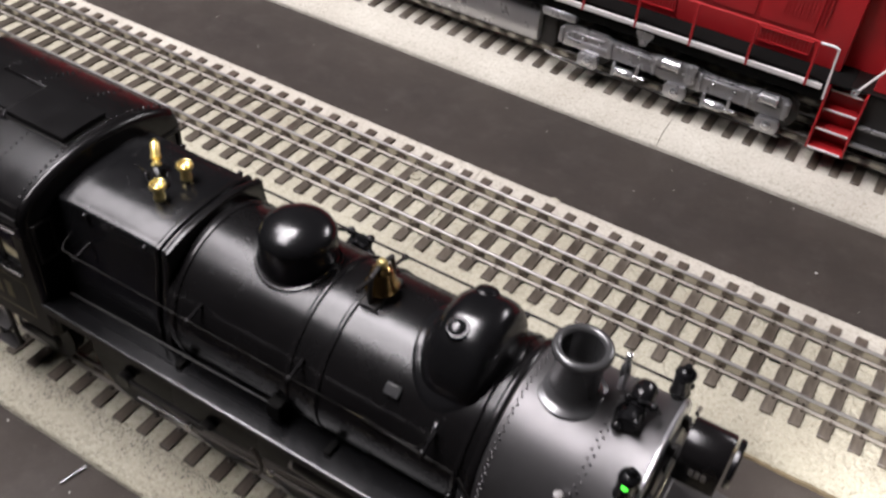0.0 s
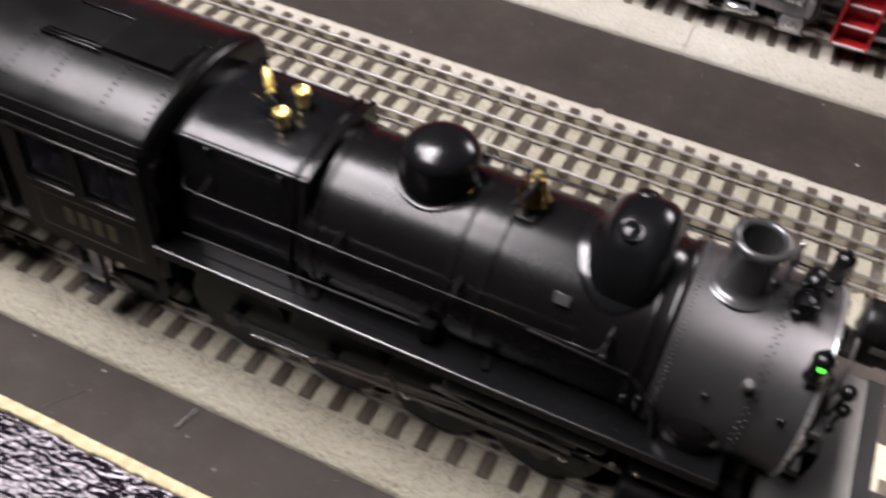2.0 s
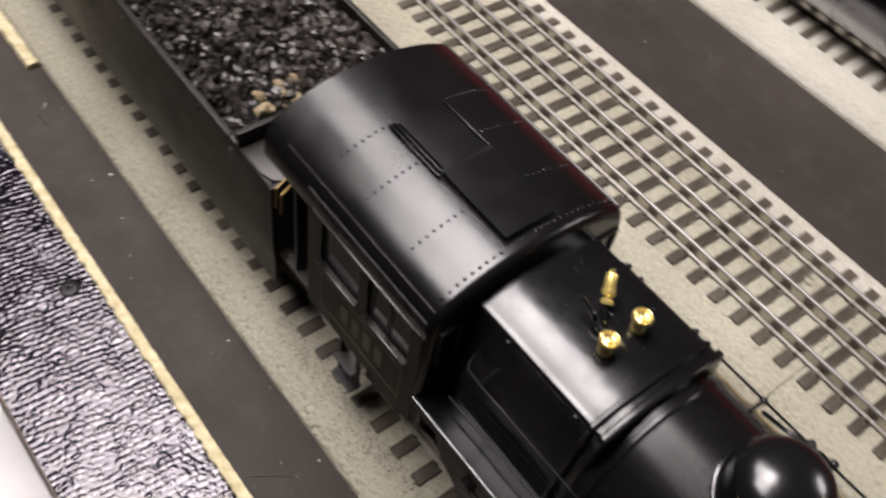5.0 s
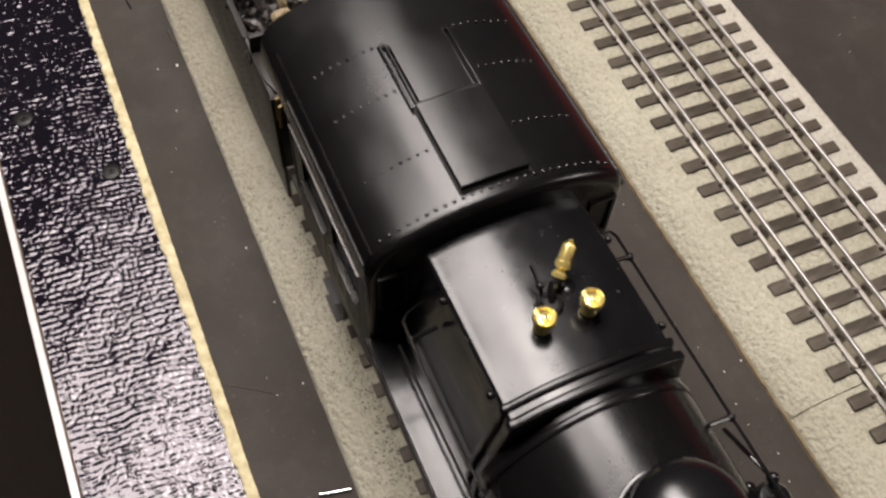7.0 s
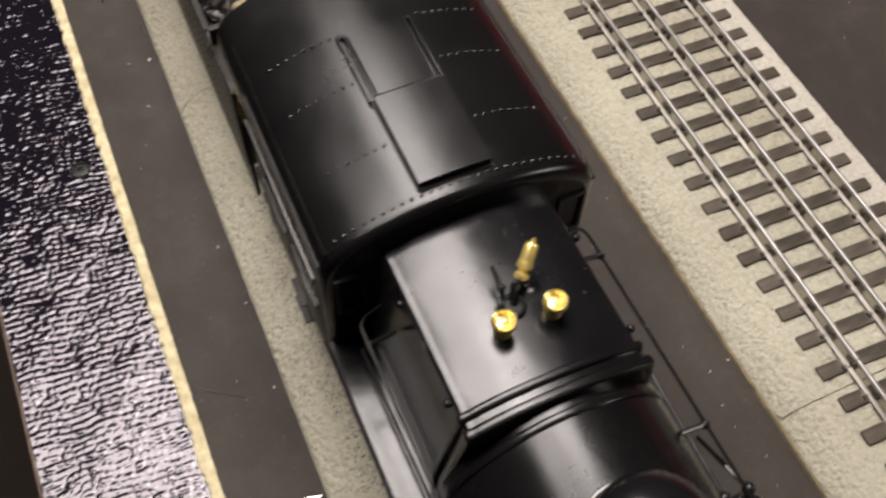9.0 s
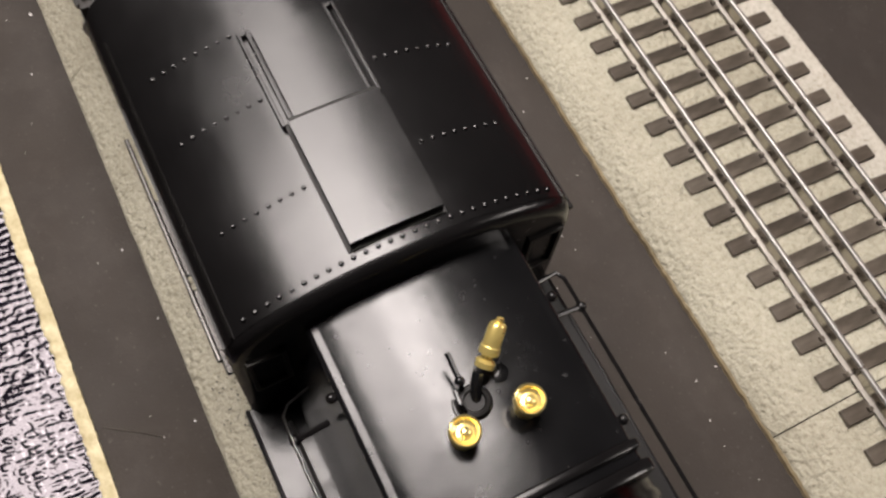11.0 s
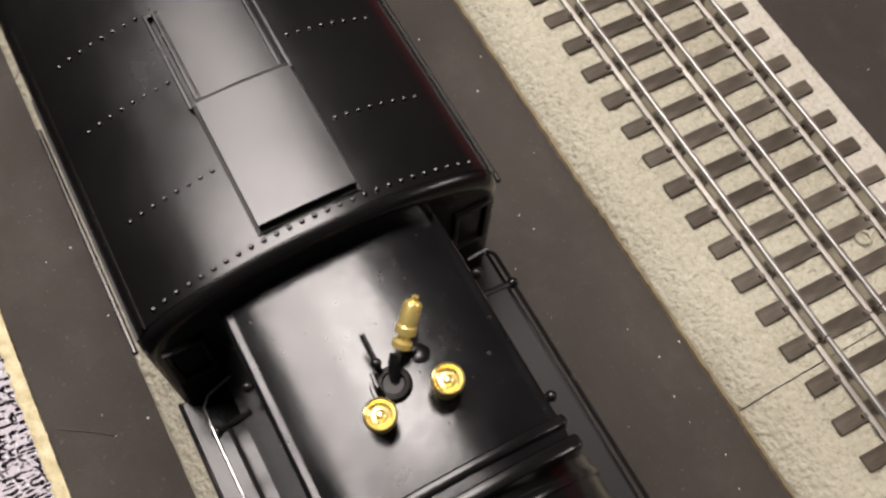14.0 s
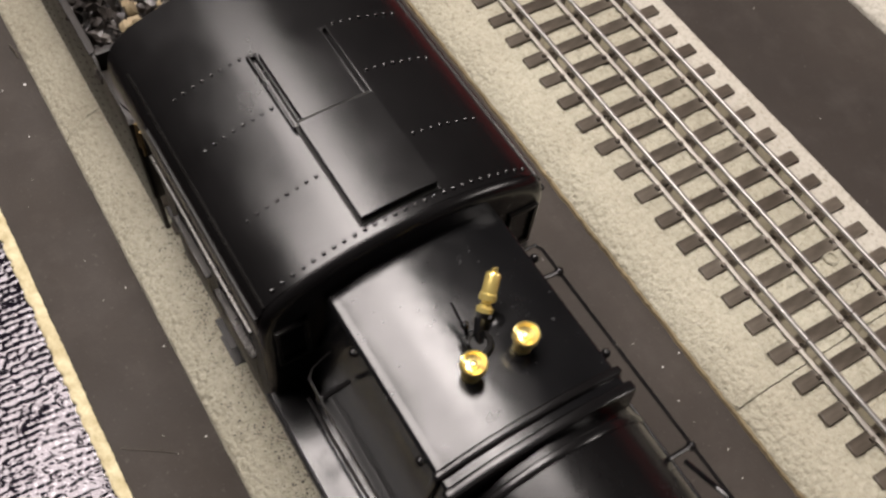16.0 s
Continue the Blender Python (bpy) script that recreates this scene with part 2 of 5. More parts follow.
def lathe(bm, profile, centre, axis="z", seg=32, a0=0.0, a1=360.0):
    """Turns a profile of (radius, height) about an axis through centre."""
    full = abs(a1 - a0) >= 359.9
    cnt = seg if full else seg + 1
    rings = []
    for r, h in profile:
        ring = []
        for i in range(cnt):
            a = math.radians(a0 + (a1 - a0) * i / seg)
            c, s = r * math.cos(a), r * math.sin(a)
            off = {"z": (c, s, h), "x": (h, c, s), "y": (c, h, s)}[axis]
            ring.append(bm.verts.new(Vector(centre) + Vector(off)))
        rings.append(ring)
    for p, q in zip(rings, rings[1:]):
        for i in range(seg):
            j = (i + 1) % cnt
            bm.faces.new((p[i], p[j], q[j], q[i]))
    if full:
        for ring, (r, h) in ((rings[0], profile[0]), (rings[-1], profile[-1])):
            if r > 1e-6:
                bm.faces.new(ring)
    bmesh.ops.remove_doubles(bm, verts=[v for ring in rings for v in ring], dist=1e-4)
    return bm


def ball(bm, c, r, sx=1, sy=1, sz=1, u=12, v=8):
    m = Matrix.Translation(c) @ Matrix.Diagonal((sx * r, sy * r, sz * r, 1))
    bmesh.ops.create_uvsphere(bm, u_segments=u, v_segments=v, radius=1, matrix=m)
    return bm


def tube(bm, pts, r, seg=8):
    """A round bar through points, with mitred bends."""
    pts = [Vector(p) for p in pts]
    rings = []
    up = None
    for i, p in enumerate(pts):
        d = ((pts[min(i + 1, len(pts) - 1)] - p).normalized() + (p - pts[max(i - 1, 0)]).normalized())
        d = d.normalized() if d.length > 1e-6 else Vector((1, 0, 0))
        if up is None:
            up = Vector((0, 0, 1)) if abs(d.z) < 0.9 else Vector((0, 1, 0))
        u = (up - d * up.dot(d)).normalized()
        w = d.cross(u)
        up = u
        rings.append([bm.verts.new(p + r * (math.cos(2 * math.pi * k / seg) * u + math.sin(2 * math.pi * k / seg) * w)) for k in range(seg)])
    for a, b in zip(rings, rings[1:]):
        for k in range(seg):
            bm.faces.new((a[k], a[(k + 1) % seg], b[(k + 1) % seg], b[k]))
    bm.faces.new(rings[0][::-1])
    bm.faces.new(rings[-1])
    return bm


def B():
    return bmesh.new()


# ---- the room, closed round the layout: unseen walls and ceiling added to bounce light ----
def slab(name, x0, x1, y0, y1, z0, z1, material, label):
    return solo(name, box(B(), x0, x1, y0, y1, z0, z1), material, (x0 + x1) / 2, (y0 + y1) / 2, z0, label, "room", kind="structure")


slab("floor", -3600, 3600, -2600, 4600, -1000, -950, FLOORM, "dark brown carpeted floor below the layout table")
slab("ceiling", -3600, 3600, -2600, 4600, 1500, 1560, CEIL, "unseen dark grey ceiling, added to bounce and bound the light")
slab("wall_west", -3700, -3600, -2600, 4600, -1000, 1560, WALL, "unseen dark wall, added to bound the light")
slab("wall_east", 3600, 3700, -2600, 4600, -1000, 1560, WALL, "unseen dark wall, added to bound the light")
slab("wall_south", -3600, 3600, -2700, -2600, -1000, 1560, WALL, "unseen dark wall, added to bound the light")
slab("wall_north", -3600, 3600, 4600, 4700, -1000, 1560, WALL, "unseen dark wall, added to bound the light")

# ---- layout table ----
X0, X1 = -620, 660
table = thing("layout_table", 0, 200, -950, "layout table with a flat black painted board top and brown wooden edge", "table", kind="structure")
bm = box(B(), X0, X1, -130, 900, -18, 0)
part("board", bm, BOARD, table, "flat black painted board")
bm = box(B(), X0, X1, -170.9, -130, -18, -1.5)
part("edge_board", bm, DARK, table)
bm = prism(B(), [(-171.3, -22), (-170.9, -22), (-170.9, 0.0), (-171.0, 0.15), (-171.2, 0.15), (-171.3, 0.0)], X0, X1)
part("edge_strip", bm, OAK, table, "thin brown wooden edge strip")
bm = box(B(), X0, X1, -196.2, -171.8, -122, -110, 0.6)
part("ledge", bm, WHITE, table, "white painted ledge below the edge")
bm = box(B(), X0, X1, -171.8, -171.4, -122, -22)
part("fascia", bm, DARK, table)
for lx in (X0 + 40, X1 - 40):
    for ly in (-140, 860):
        part("leg", box(B(), lx - 25, lx + 25, ly - 25, ly + 25, -950, -18, 2), OAK, table)


# crinkled glossy vinyl along the table's edge
def crinkled_sheet():
    """Woven-looking rows of low bulges, each broken into short cells, with fine crinkles over them."""
    xs = np.concatenate([np.arange(-600, -170, 2.0), np.linspace(-170, 140, 1300), np.arange(142, 640, 2.0)])
    ys = np.linspace(-170.7, -129.5, 200)
    nx, ny = len(xs), len(ys)
    X, Y = np.meshgrid(xs, ys, indexing="ij")
    rng = np.random.default_rng(4)
    ph, ps = np.zeros_like(X), np.zeros_like(X)
    for _ in range(16):
        k = rng.normal(size=2) * (0.16, 0.2)
        ph += 0.17 * np.sin(k[0] * X + k[1] * Y + rng.uniform(0, 6.3))
        k = rng.normal(size=2) * (0.5, 0.5)
        ps += 0.22 * np.sin(k[0] * X + k[1] * Y + rng.uniform(0, 6.3))
    row = (X - 0.10 * Y) / 2.05 + 0.28 * ph
    r = np.floor(row).astype(int)
    cell = Y / 2.4 + 0.45 * ps + 0.55 * (r % 2) + 0.37 * np.sin(r * 2.4)
    c = np.floor(cell).astype(int)
    u, v = row - r - 0.5, cell - c - 0.5
    lean = rng.normal(size=(3, 401, 61))
    a, b, h = lean[0, r % 401, c % 61], lean[1, r % 401, c % 61], lean[2, r % 401, c % 61]
    dome = (1 - np.abs(2 * u) ** 1.8) * (0.3 + 0.7 * (1 - np.abs(2 * v) ** 2))
    flap = (1 - (2 * u) ** 4) * (1 - (2 * v) ** 4)
    Z = dome * (0.04 + 0.075 * np.abs(h)) + flap * (0.10 * a * u + 0.18 * b * v) + 0.25 * ph
    for _ in range(40):
        k = rng.normal(size=2) * (1.5, 1.9)
        Z += 0.004 * np.sin(k[0] * X + k[1] * Y + rng.uniform(0, 6.3))
    co = np.stack([X, Y, Z - 0.75], -1).reshape(-1, 3) * 0.001
    i = np.arange((nx - 1) * ny).reshape(nx - 1, ny)[:, :-1].ravel()
    faces = np.stack([i, i + ny, i + ny + 1, i + 1], 1)
    me = bpy.data.meshes.new("crinkled_sheet")
    me.from_pydata(co.tolist(), [], faces.tolist())
    me.polygons.foreach_set("use_smooth", [True] * len(me.polygons))
    me.materials.append(VINYL)
    return tagged(new("crinkled_sheet", me), "glossy black crinkled vinyl sheet along the table edge", "vinyl sheet", kind="stuff")


crinkled_sheet()


def torn_strip(name, x0, x1, y0, y1, z0, z1, material, rough, label, seed):
    """A flat strip with a ragged edge on its low-y side."""
    rnd = random.Random(seed)
    bm = B()
    n = int((x1 - x0) / 0.8)
    rows = []
    j = 0.0
    for i in range(n + 1):
        x = x0 + (x1 - x0) * i / n
        j = 0.35 * j + rnd.uniform(-rough, rough)
        k = rnd.uniform(-0.15, 0.15)
        dz = 0.25 * noise.noise((x * 0.08, seed, 0))
        rows.append([bm.verts.new(p) for p in ((x, y0 + j, z0), (x, y0 + j + 0.2, z1 - 0.4 + dz), (x, y0 + j + 0.8, z1 + dz), (x, y1 + k, z1 + dz), (x, y1 + k, z0))])
    for a, b in zip(rows, rows[1:]):
        for q in range(4):
            bm.faces.new((a[q], a[q + 1], b[q + 1], b[q]))
    bm.faces.new(rows[0])
    bm.faces.new(rows[-1][::-1])
    return solo(name, bm, material, (x0 + x1) / 2, (y0 + y1) / 2, z0, label, "cork strip", kind="structure")


torn_strip("cork_edge_strip", -430, 420, -131.2, -127.7, -1.4, 0.9, FOAM, 0.42, "ragged yellowish cork strip along the black board", 3)
torn_strip("cork_edge_strip", -430, -136, -108.5, -104.0, 0.0, 2.2, FOAM, 0.3, "yellowish cork strip beside the roadbed", 5)
torn_strip("cork_edge_strip", -430, 420, 17.0, 17.75, 0.0, 1.5, CORK_EDGE, 0.2, "thin tan cork edge along the roadbed", 9)

# ---- tracks ----
TIE_TOP, RAIL_TOP, BED_TOP = 7.0, 12.0, 6.0
PITCH = 10.0
RAIL_HALF = [(1.65, 0), (1.7, 0.2), (1.62, 0.34), (1.45, 0.4), (0.55, 0.62), (0.4, 0.9), (0.4, 3.5), (0.7, 3.9), (0.78, 4.3), (0.7, 4.62), (0.52, 4.82), (0.28, 4.95), (0.0, 5.0)]
RAIL = RAIL_HALF + [(-a, b) for a, b in reversed(RAIL_HALF[:-1])]


def lattice(seed, X, Y, size):
    """Smooth random heights from -1 to 1 over a plan, with lumps of the given size."""
    g = np.random.default_rng(seed).uniform(-1, 1, (257, 257))
    u, v = X / size, Y / size
    i, j = np.floor(u).astype(int), np.floor(v).astype(int)
    fu, fv = u - i, v - j
    fu, fv = fu * fu * (3 - 2 * fu), fv * fv * (3 - 2 * fv)
    a, b = g[i % 257, j % 257] * (1 - fu) + g[(i + 1) % 257, j % 257] * fu, g[i % 257, (j + 1) % 257] * (1 - fu) + g[(i + 1) % 257, (j + 1) % 257] * fu
    return a * (1 - fv) + b * fv


def bed_section(x0, x1, y_near, y_far, slope, skew, seed, crumbly):
    """One length of cork: a gritty crust with crumbled edges over straight sides."""
    far = abs(x0) > 400 and abs(x1) > 400
    nx = max(2, int((x1 - x0) / (4.0 if far else 1.0)))
    cross = [(y_near, 0.0), (y_near + 0.15, 1.3), (y_near + 0.6, 2.0), (y_near + 1.4, 2.6)]
    cross += [(y_near + 1.4 + (slope - 1.4) * k / 5, 2.6 + (BED_TOP - 2.65) * (1 - (1 - k / 5) ** 1.7)) for k in range(1, 6)]
    n = int((y_far - y_near - slope - 1.6) / 0.95)
    cross += [(y_near + slope + 0.8 + (y_far - y_near - slope - 1.6) * k / n, BED_TOP) for k in range(n + 1)]
    cross += [(y_far - 0.5, BED_TOP - 0.2), (y_far - 0.2, 1.2), (y_far, 0.0)]
    yy, zz = np.array(cross).T
    t = np.linspace(0, 1, nx + 1)
    Y = np.broadcast_to(yy, (nx + 1, len(yy))).copy()
    Xs = x0 + (x1 - x0) * t[:, None]
    X = Xs - skew * (Y - y_near)
    Z = np.broadcast_to(zz, Y.shape).copy()
    top = np.clip((Z - 1.0) / (BED_TOP - 1.0), 0, 1)
    rough = 0.30 * lattice(seed, X, Y, 2.3) + 0.20 * lattice(seed + 1, X, Y, 1.3)
    Z += crumbly * top * (rough - 0.12) + top * 0.12 * lattice(seed + 2, X, Y, 9)
    edge = np.exp(-((yy - y_near) / 1.6) ** 2) + np.exp(-((yy - y_far) / 1.6) ** 2)
    Y += crumbly * edge * (0.14 * lattice(seed + 3, X, Y, 3.1) + 0.12 * lattice(seed + 4, X, Z, 1.4))
    m = len(yy)
    co = np.stack([X, Y, Z], -1).reshape(-1, 3)
    i = np.arange(nx * m).reshape(nx, m)[:, :-1].ravel()
    faces = np.stack([i, i + m, i + m + 1, i + 1], 1).tolist()
    faces += [list(range(m)), list(range(nx * m, nx * m + m))[::-1]]
    bm = bmesh.new()
    vs = [bm.verts.new(p) for p in co.tolist()]
    for f in faces:
        bm.faces.new([vs[k] for k in f])
    return bm


def roadbed(yc, y_near, y_far, joints, slope, skew=0.0, crumbly=0.5, material=None, shoulder=None):
    bed = thing("roadbed", 0, yc, 0, "beige-grey gritty cork roadbed laid on the black board", "roadbed", kind="structure")
    cuts = [X0, *sorted(joints), X1]
    for k, (a, b) in enumerate(zip(cuts, cuts[1:])):
        part("roadbed_section", bed_section(a + 0.18, b - 0.18, y_near, y_far, slope, skew, int(yc) % 91 + 7 * k, crumbly), material or ROADBED, bed)
        if shoulder:
            part("roadbed_shoulder", bed_section(a + 0.18, b - 0.18, y_far + 0.1, shoulder, 1.5, skew, int(yc) % 91 + 7 * k + 3, crumbly * 0.35), PALE_BED, bed, "paler strip of cork along the roadbed")
    return bed


def tie_mesh():
    bm = box(B(), -2.15, 2.15, -27.0, 27.0, 0, TIE_TOP - BED_TOP + 0.6, 0.3, 1)
    return to_mesh("tie", bm, TIE)


TIE_MESH = tie_mesh()


def track(yc, first, joints, group, shift=0.0, turn=0.0):
    tr = thing("railway_track", 0, yc, BED_TOP, "three-rail model railway track with brown ties and steel rails", "track", group=group)
    base = BASE[tr.name]
    rnd = random.Random(int(yc) + 7)
    n0, n1 = math.ceil((-420 - first) / PITCH), math.floor((480 - first) / PITCH)
    for i in range(n0, n1 + 1):
        ob = new("tie", TIE_MESH)
        ob.parent = tr
        ob.location = (Vector((first + i * PITCH + rnd.uniform(-0.2, 0.2), yc + shift + rnd.uniform(-0.25, 0.25), BED_TOP - 0.6)) - base) * 0.001
        ob.rotation_euler = (0, 0, turn + rnd.uniform(-0.008, 0.008))
    for k, dy in enumerate((-17, 0, 17)):
        js = [X0, *sorted(joints[k]), X1]
        for a, b in zip(js, js[1:]):
            poly = [(yc + dy + p, TIE_TOP + q) for p, q in RAIL]
            rl = part("rail", prism(B(), poly, a + 0.25, b - 0.25), RAIL_SIDE, tr, "steel rail with a worn bright head")
            rl.data.materials.append(STEEL_RAIL)
            rl.data.materials.append(RAIL_FOOT)
            for f in rl.data.polygons:
                if f.normal.z > 0.05 and f.center.z * 1000 + base.z > RAIL_TOP - 0.75:
                    f.material_index = 1
                elif f.center.z * 1000 + base.z < TIE_TOP + 0.7:
                    f.material_index = 2
    bm = B()
    for i in range(n0, n1 + 1):
        for dy in (-17, 0, 17):
            for s in (-2.2, 2.2):
                x = first + i * PITCH + rnd.uniform(-0.4, 0.4)
                y = yc + dy + s
                box(bm, x - 0.55, x + 0.55, y - 0.6, y + 0.6, TIE_TOP - 0.1, TIE_TOP + 0.95)
    part("spike_rest", bm, TIE, tr, "small moulded spike heads", kind="stuff")
    return tr


def rail_material():
    m, n, l, b = mat("nickel_rail")
    f = noise_node(n, l, 250, 5, 0.6, (0.1, 1, 1))
    l.new(ramp(n, l, f, [(0.3, (0.19, 0.184, 0.174)), (0.7, (0.30, 0.291, 0.277))]), b.inputs["Base Color"])
    b.inputs["Metallic"].default_value = 0.75
    l.new(ramp(n, l, f, [(0.3, (0.36,) * 3), (0.7, (0.46,) * 3)]), b.inputs["Roughness"])
    return m


STEEL_RAIL = rail_material()
RAIL_FOOT = painted("dull_rail_foot", (0.27, 0.25, 0.22), 0.5, 0.3, metal=0.3)
RAIL_SIDE = painted("tarnished_rail_side", (0.46, 0.435, 0.395), 0.22, 0.15, metal=1.0)
YC = -62.0
YM = 60.0
YF = 212.0
roadbed(YC, -103.2, -21.0, [-43.9, 290], 8.5, 0.26)
roadbed(YM, 17.6, 77.0, [-180, 125.2, 420], 9.0, 0.0, 1.1, shoulder=93.4)
roadbed(YF, 159.6, 262.0, [180, -150], 9.0, 0.0, 0.15, PALE_BED)
track(YC, 3.0, [[-150, 300], [-150, 300], [-150, 300]], "parallel tracks")
track(YM, 0.1, [[121, -260], [121, -260], [-260]], "parallel tracks", 0.8, -0.024)
track(YF, 5.6, [[-200], [-200], [-200]], "parallel tracks", -5.5)

# ---- steam locomotive ----
ZB, RB = 67.1, 23.4
loco = thing("steam_locomotive", 150, YC, RAIL_TOP, "black model steam locomotive with grey smokebox and brass fittings", "locomotive")


def ring_profile(pts):
    return [(r, x) for x, r in pts]


def lp(name, bm, m, label="", parent=None):
    return part(name, bm, m, parent or loco, label)


# boiler barrel and its bands
lp("boiler", lathe(B(), ring_profile([(123, RB), (170, RB), (217.5, RB)]), (0, YC, ZB), "x", 96), BOILER, "satin black boiler barrel")
for x, w, h in ((125.6, 1.6, 0.5), (163.3, 1.5, 0.45), (172.3, 1.5, 0.45), (212.6, 1.4, 0.5), (216.4, 2.0, 0.9)):
    lp("boiler_band", lathe(B(), [(RB - 0.2, x - w / 2), (RB + h * 0.7, x - w / 2), (RB + h, x - w / 4), (RB + h, x + w / 4), (RB + h * 0.7, x + w / 2), (RB - 0.2, x + w / 2)], (0, YC, ZB), "x", 96), BLACK)

# square-topped firebox
def fb_section(grow):
    """Half the firebox's outline, mirrored: upright sides, a tight shoulder and a nearly flat top."""
    half = [(-22.5, 46), (-22.0, 66)] + [(-18.4 + 0.4 * k / 4, 84 + 3.7 * k / 4) for k in range(5)]
    half += [(-16.9 - 1.1 * math.cos(a), 88.0 + 1.0 * math.sin(a)) for a in [math.radians(15 * k) for k in range(1, 6)]]
    half += [(-16.5 + 16.5 * (k / 16) ** 1.3, 89.0 + 2.5 * (1 - (1 - (k / 16) ** 1.3) ** 2.5)) for k in range(17)]
    full = half + [(-y, z) for y, z in half[-2::-1]]
    return [(YC + y * (1 + grow / 20), z + grow * max(0, (z - 60) / 29)) for y, z in full]


def loft(bm, stations):
    """Skins outlines of equal count along x, with closed ends."""
    rings = [[bm.verts.new((x, y, z)) for y, z in fb_section(g)] for x, g in stations]
    n = len(rings[0])
    for p, q in zip(rings, rings[1:]):
        for i in range(n):
            bm.faces.new((p[i], p[(i + 1) % n], q[(i + 1) % n], q[i]))
    bm.faces.new(rings[0][::-1])
    bm.faces.new(rings[-1])
    return bm


lp("firebox", loft(B(), [(79.5, 0), (121.5, 0), (122.1, 0), (122.8, -0.2), (123.1, -0.6)]), GLOSS, "black flat-topped firebox with glossy lid")
for a, b, g in ((117.8, 119.5, 0.8), (121.0, 123.2, 1.0)):
    lp("firebox_band", loft(B(), [(a, -0.2), (a, g * 0.55), (a + 0.25, g * 0.9), (a + 0.6, g), (b - 0.6, g), (b - 0.25, g * 0.9), (b, g * 0.55), (b, -0.2)]), BLACK)
for s in (-1, 1):
    for x in (93.2, 114.8):
        lp("firebox_stud", ball(B(), (x, YC + s * 18.7, 88.0), 0.9), BLACK)

# smokebox
RS = 24.3
lp("smokebox", lathe(B(), ring_profile([(217.5, RS - 0.6), (217.9, RS), (249.5, RS), (250.5, RS + 0.5), (251.8, RS + 0.5), (252.2, RS), (252.4, RS - 4.5)]), (0, YC, ZB), "x", 96), GRAPHITE, "matt graphite grey smokebox with rows of rivets")
bm = lathe(B(), ring_profile([(252.3, RS - 4.5), (253.2, RS - 5), (254.6, 12), (255.2, 0)]), (0, YC, ZB), "x", 64)
lp("smokebox_door", bm, GRAPHITE)
lp("front_ring", lathe(B(), [(RS + 0.45, 250.9), (RS + 0.85, 251.2), (RS + 0.95, 251.6), (RS + 0.7, 252.0), (RS + 0.1, 252.3)], (0, YC, ZB), "x", 96), SILVER, "worn bright rim of the smokebox front")
bm = B()
for col, zig in ((219.3, 0.28), (239.2, 0.55)):
    for i in range(-44, 45):
        a = math.radians(90 + i * 2.6)
        x = col + (zig if i % 2 else -zig)
        ball(bm, (x, YC + RS * math.cos(a), ZB + RS * math.sin(a)), 0.42, u=6, v=4)
lp("smokebox_rivets", bm, GRAPHITE)
for i in range(10):
    a = math.radians(36 * i + 18)
    y, z = YC + 20.6 * math.cos(a), ZB + 20.6 * math.sin(a)
    lp("door_clamp", box(B(), 252.4, 254.2, y - 0.8, y + 0.8, z - 1.6, z + 1.6, 0.3), DARK)

# chimney
SX = 228.6
rim = [(5.8 + 1.15 * math.cos(a), 105.4 + 1.2 * math.sin(a)) for a in [math.radians(200 - 20 * k) for k in range(15)]]
foot = [(5.6 + 2.2 * (1 - math.cos(a)), 93.8 - 2.6 * math.sin(a)) for a in [math.radians(10 * k) for k in range(10)]]
lp("chimney", lathe(B(), [(4.6, 88)] + rim + [(5.6, 103.2)] + foot + [(8.3, 90.9), (8.5, 86)], (SX, YC, 0), "z", 64), CHIMNEY, "flared grey chimney with a thick rim")


def saddle(cx, r0, r1, lift, name, m):
    """A flange that follows the round of the boiler."""
    bm = B()
    rings = []
    for r, up in ((r0, lift), (r0 + (r1 - r0) * 0.5, lift * 0.3), (r1 - 0.9, 0.35), (r1 - 0.6, 0.75), (r1 - 0.2, 0.7), (r1, 0.3), (r1, -0.8)):
        ring = []
        for i in range(48):
            a = 2 * math.pi * i / 48
            x, y = r * math.cos(a), r * math.sin(a)
            ring.append(bm.verts.new((cx + x, YC + y, ZB + math.sqrt(max(0, RB * RB - y * y)) + up)))
        rings.append(ring)
    for p, q in zip(rings, rings[1:]):
        for i in range(48):
            bm.faces.new((p[i], p[(i + 1) % 48], q[(i + 1) % 48], q[i]))
    return lp(name, bm, m)


# steam dome
DX = 150.6
prof = [(10.0, 80), (10.1, 95.0)] + [(10.1 * math.cos(a), 97.9 + 5.4 * math.sin(a)) for a in [math.radians(4.5 * k) for k in range(0, 21)]]
lp("steam_dome", lathe(B(), prof, (DX, YC, 0), "z", 64), DOME, "round glossy black steam dome")
saddle(DX, 9.7, 11.5, 1.3, "dome_flange", DOME)

# sand dome, broad across the boiler
bm = B()
rings = []
for k in range(33):
    u = -1 + 2 * k / 32
    u = math.sin(u * math.pi / 2)
    soft = 4.0 if u > 0 else 2.8
    g = max(0.0, 1 - abs(u) ** soft) ** (1 / soft)
    ring = []
    for i in range(49):
        t = math.pi * i / 48
        c, w = math.cos(t), math.sin(t)
        e = (abs(c) ** 2.25 + abs(w) ** 2.25) ** (-1 / 2.25)
        ring.append(bm.verts.new((202.6 + 10.0 * u, YC + 15.0 * g * e * c, 83.0 + (19.9 * g * e * w if w > 0.001 else -6))))
    rings.append(ring)
for p, q in zip(rings, rings[1:]):
    for i in range(48):
        bm.faces.new((p[i], p[i + 1], q[i + 1], q[i]))
bmesh.ops.remove_doubles(bm, verts=bm.verts[:], dist=1e-3)
sand = lp("sand_dome", bm, DOME, "broad glossy black sand dome with two filler caps")
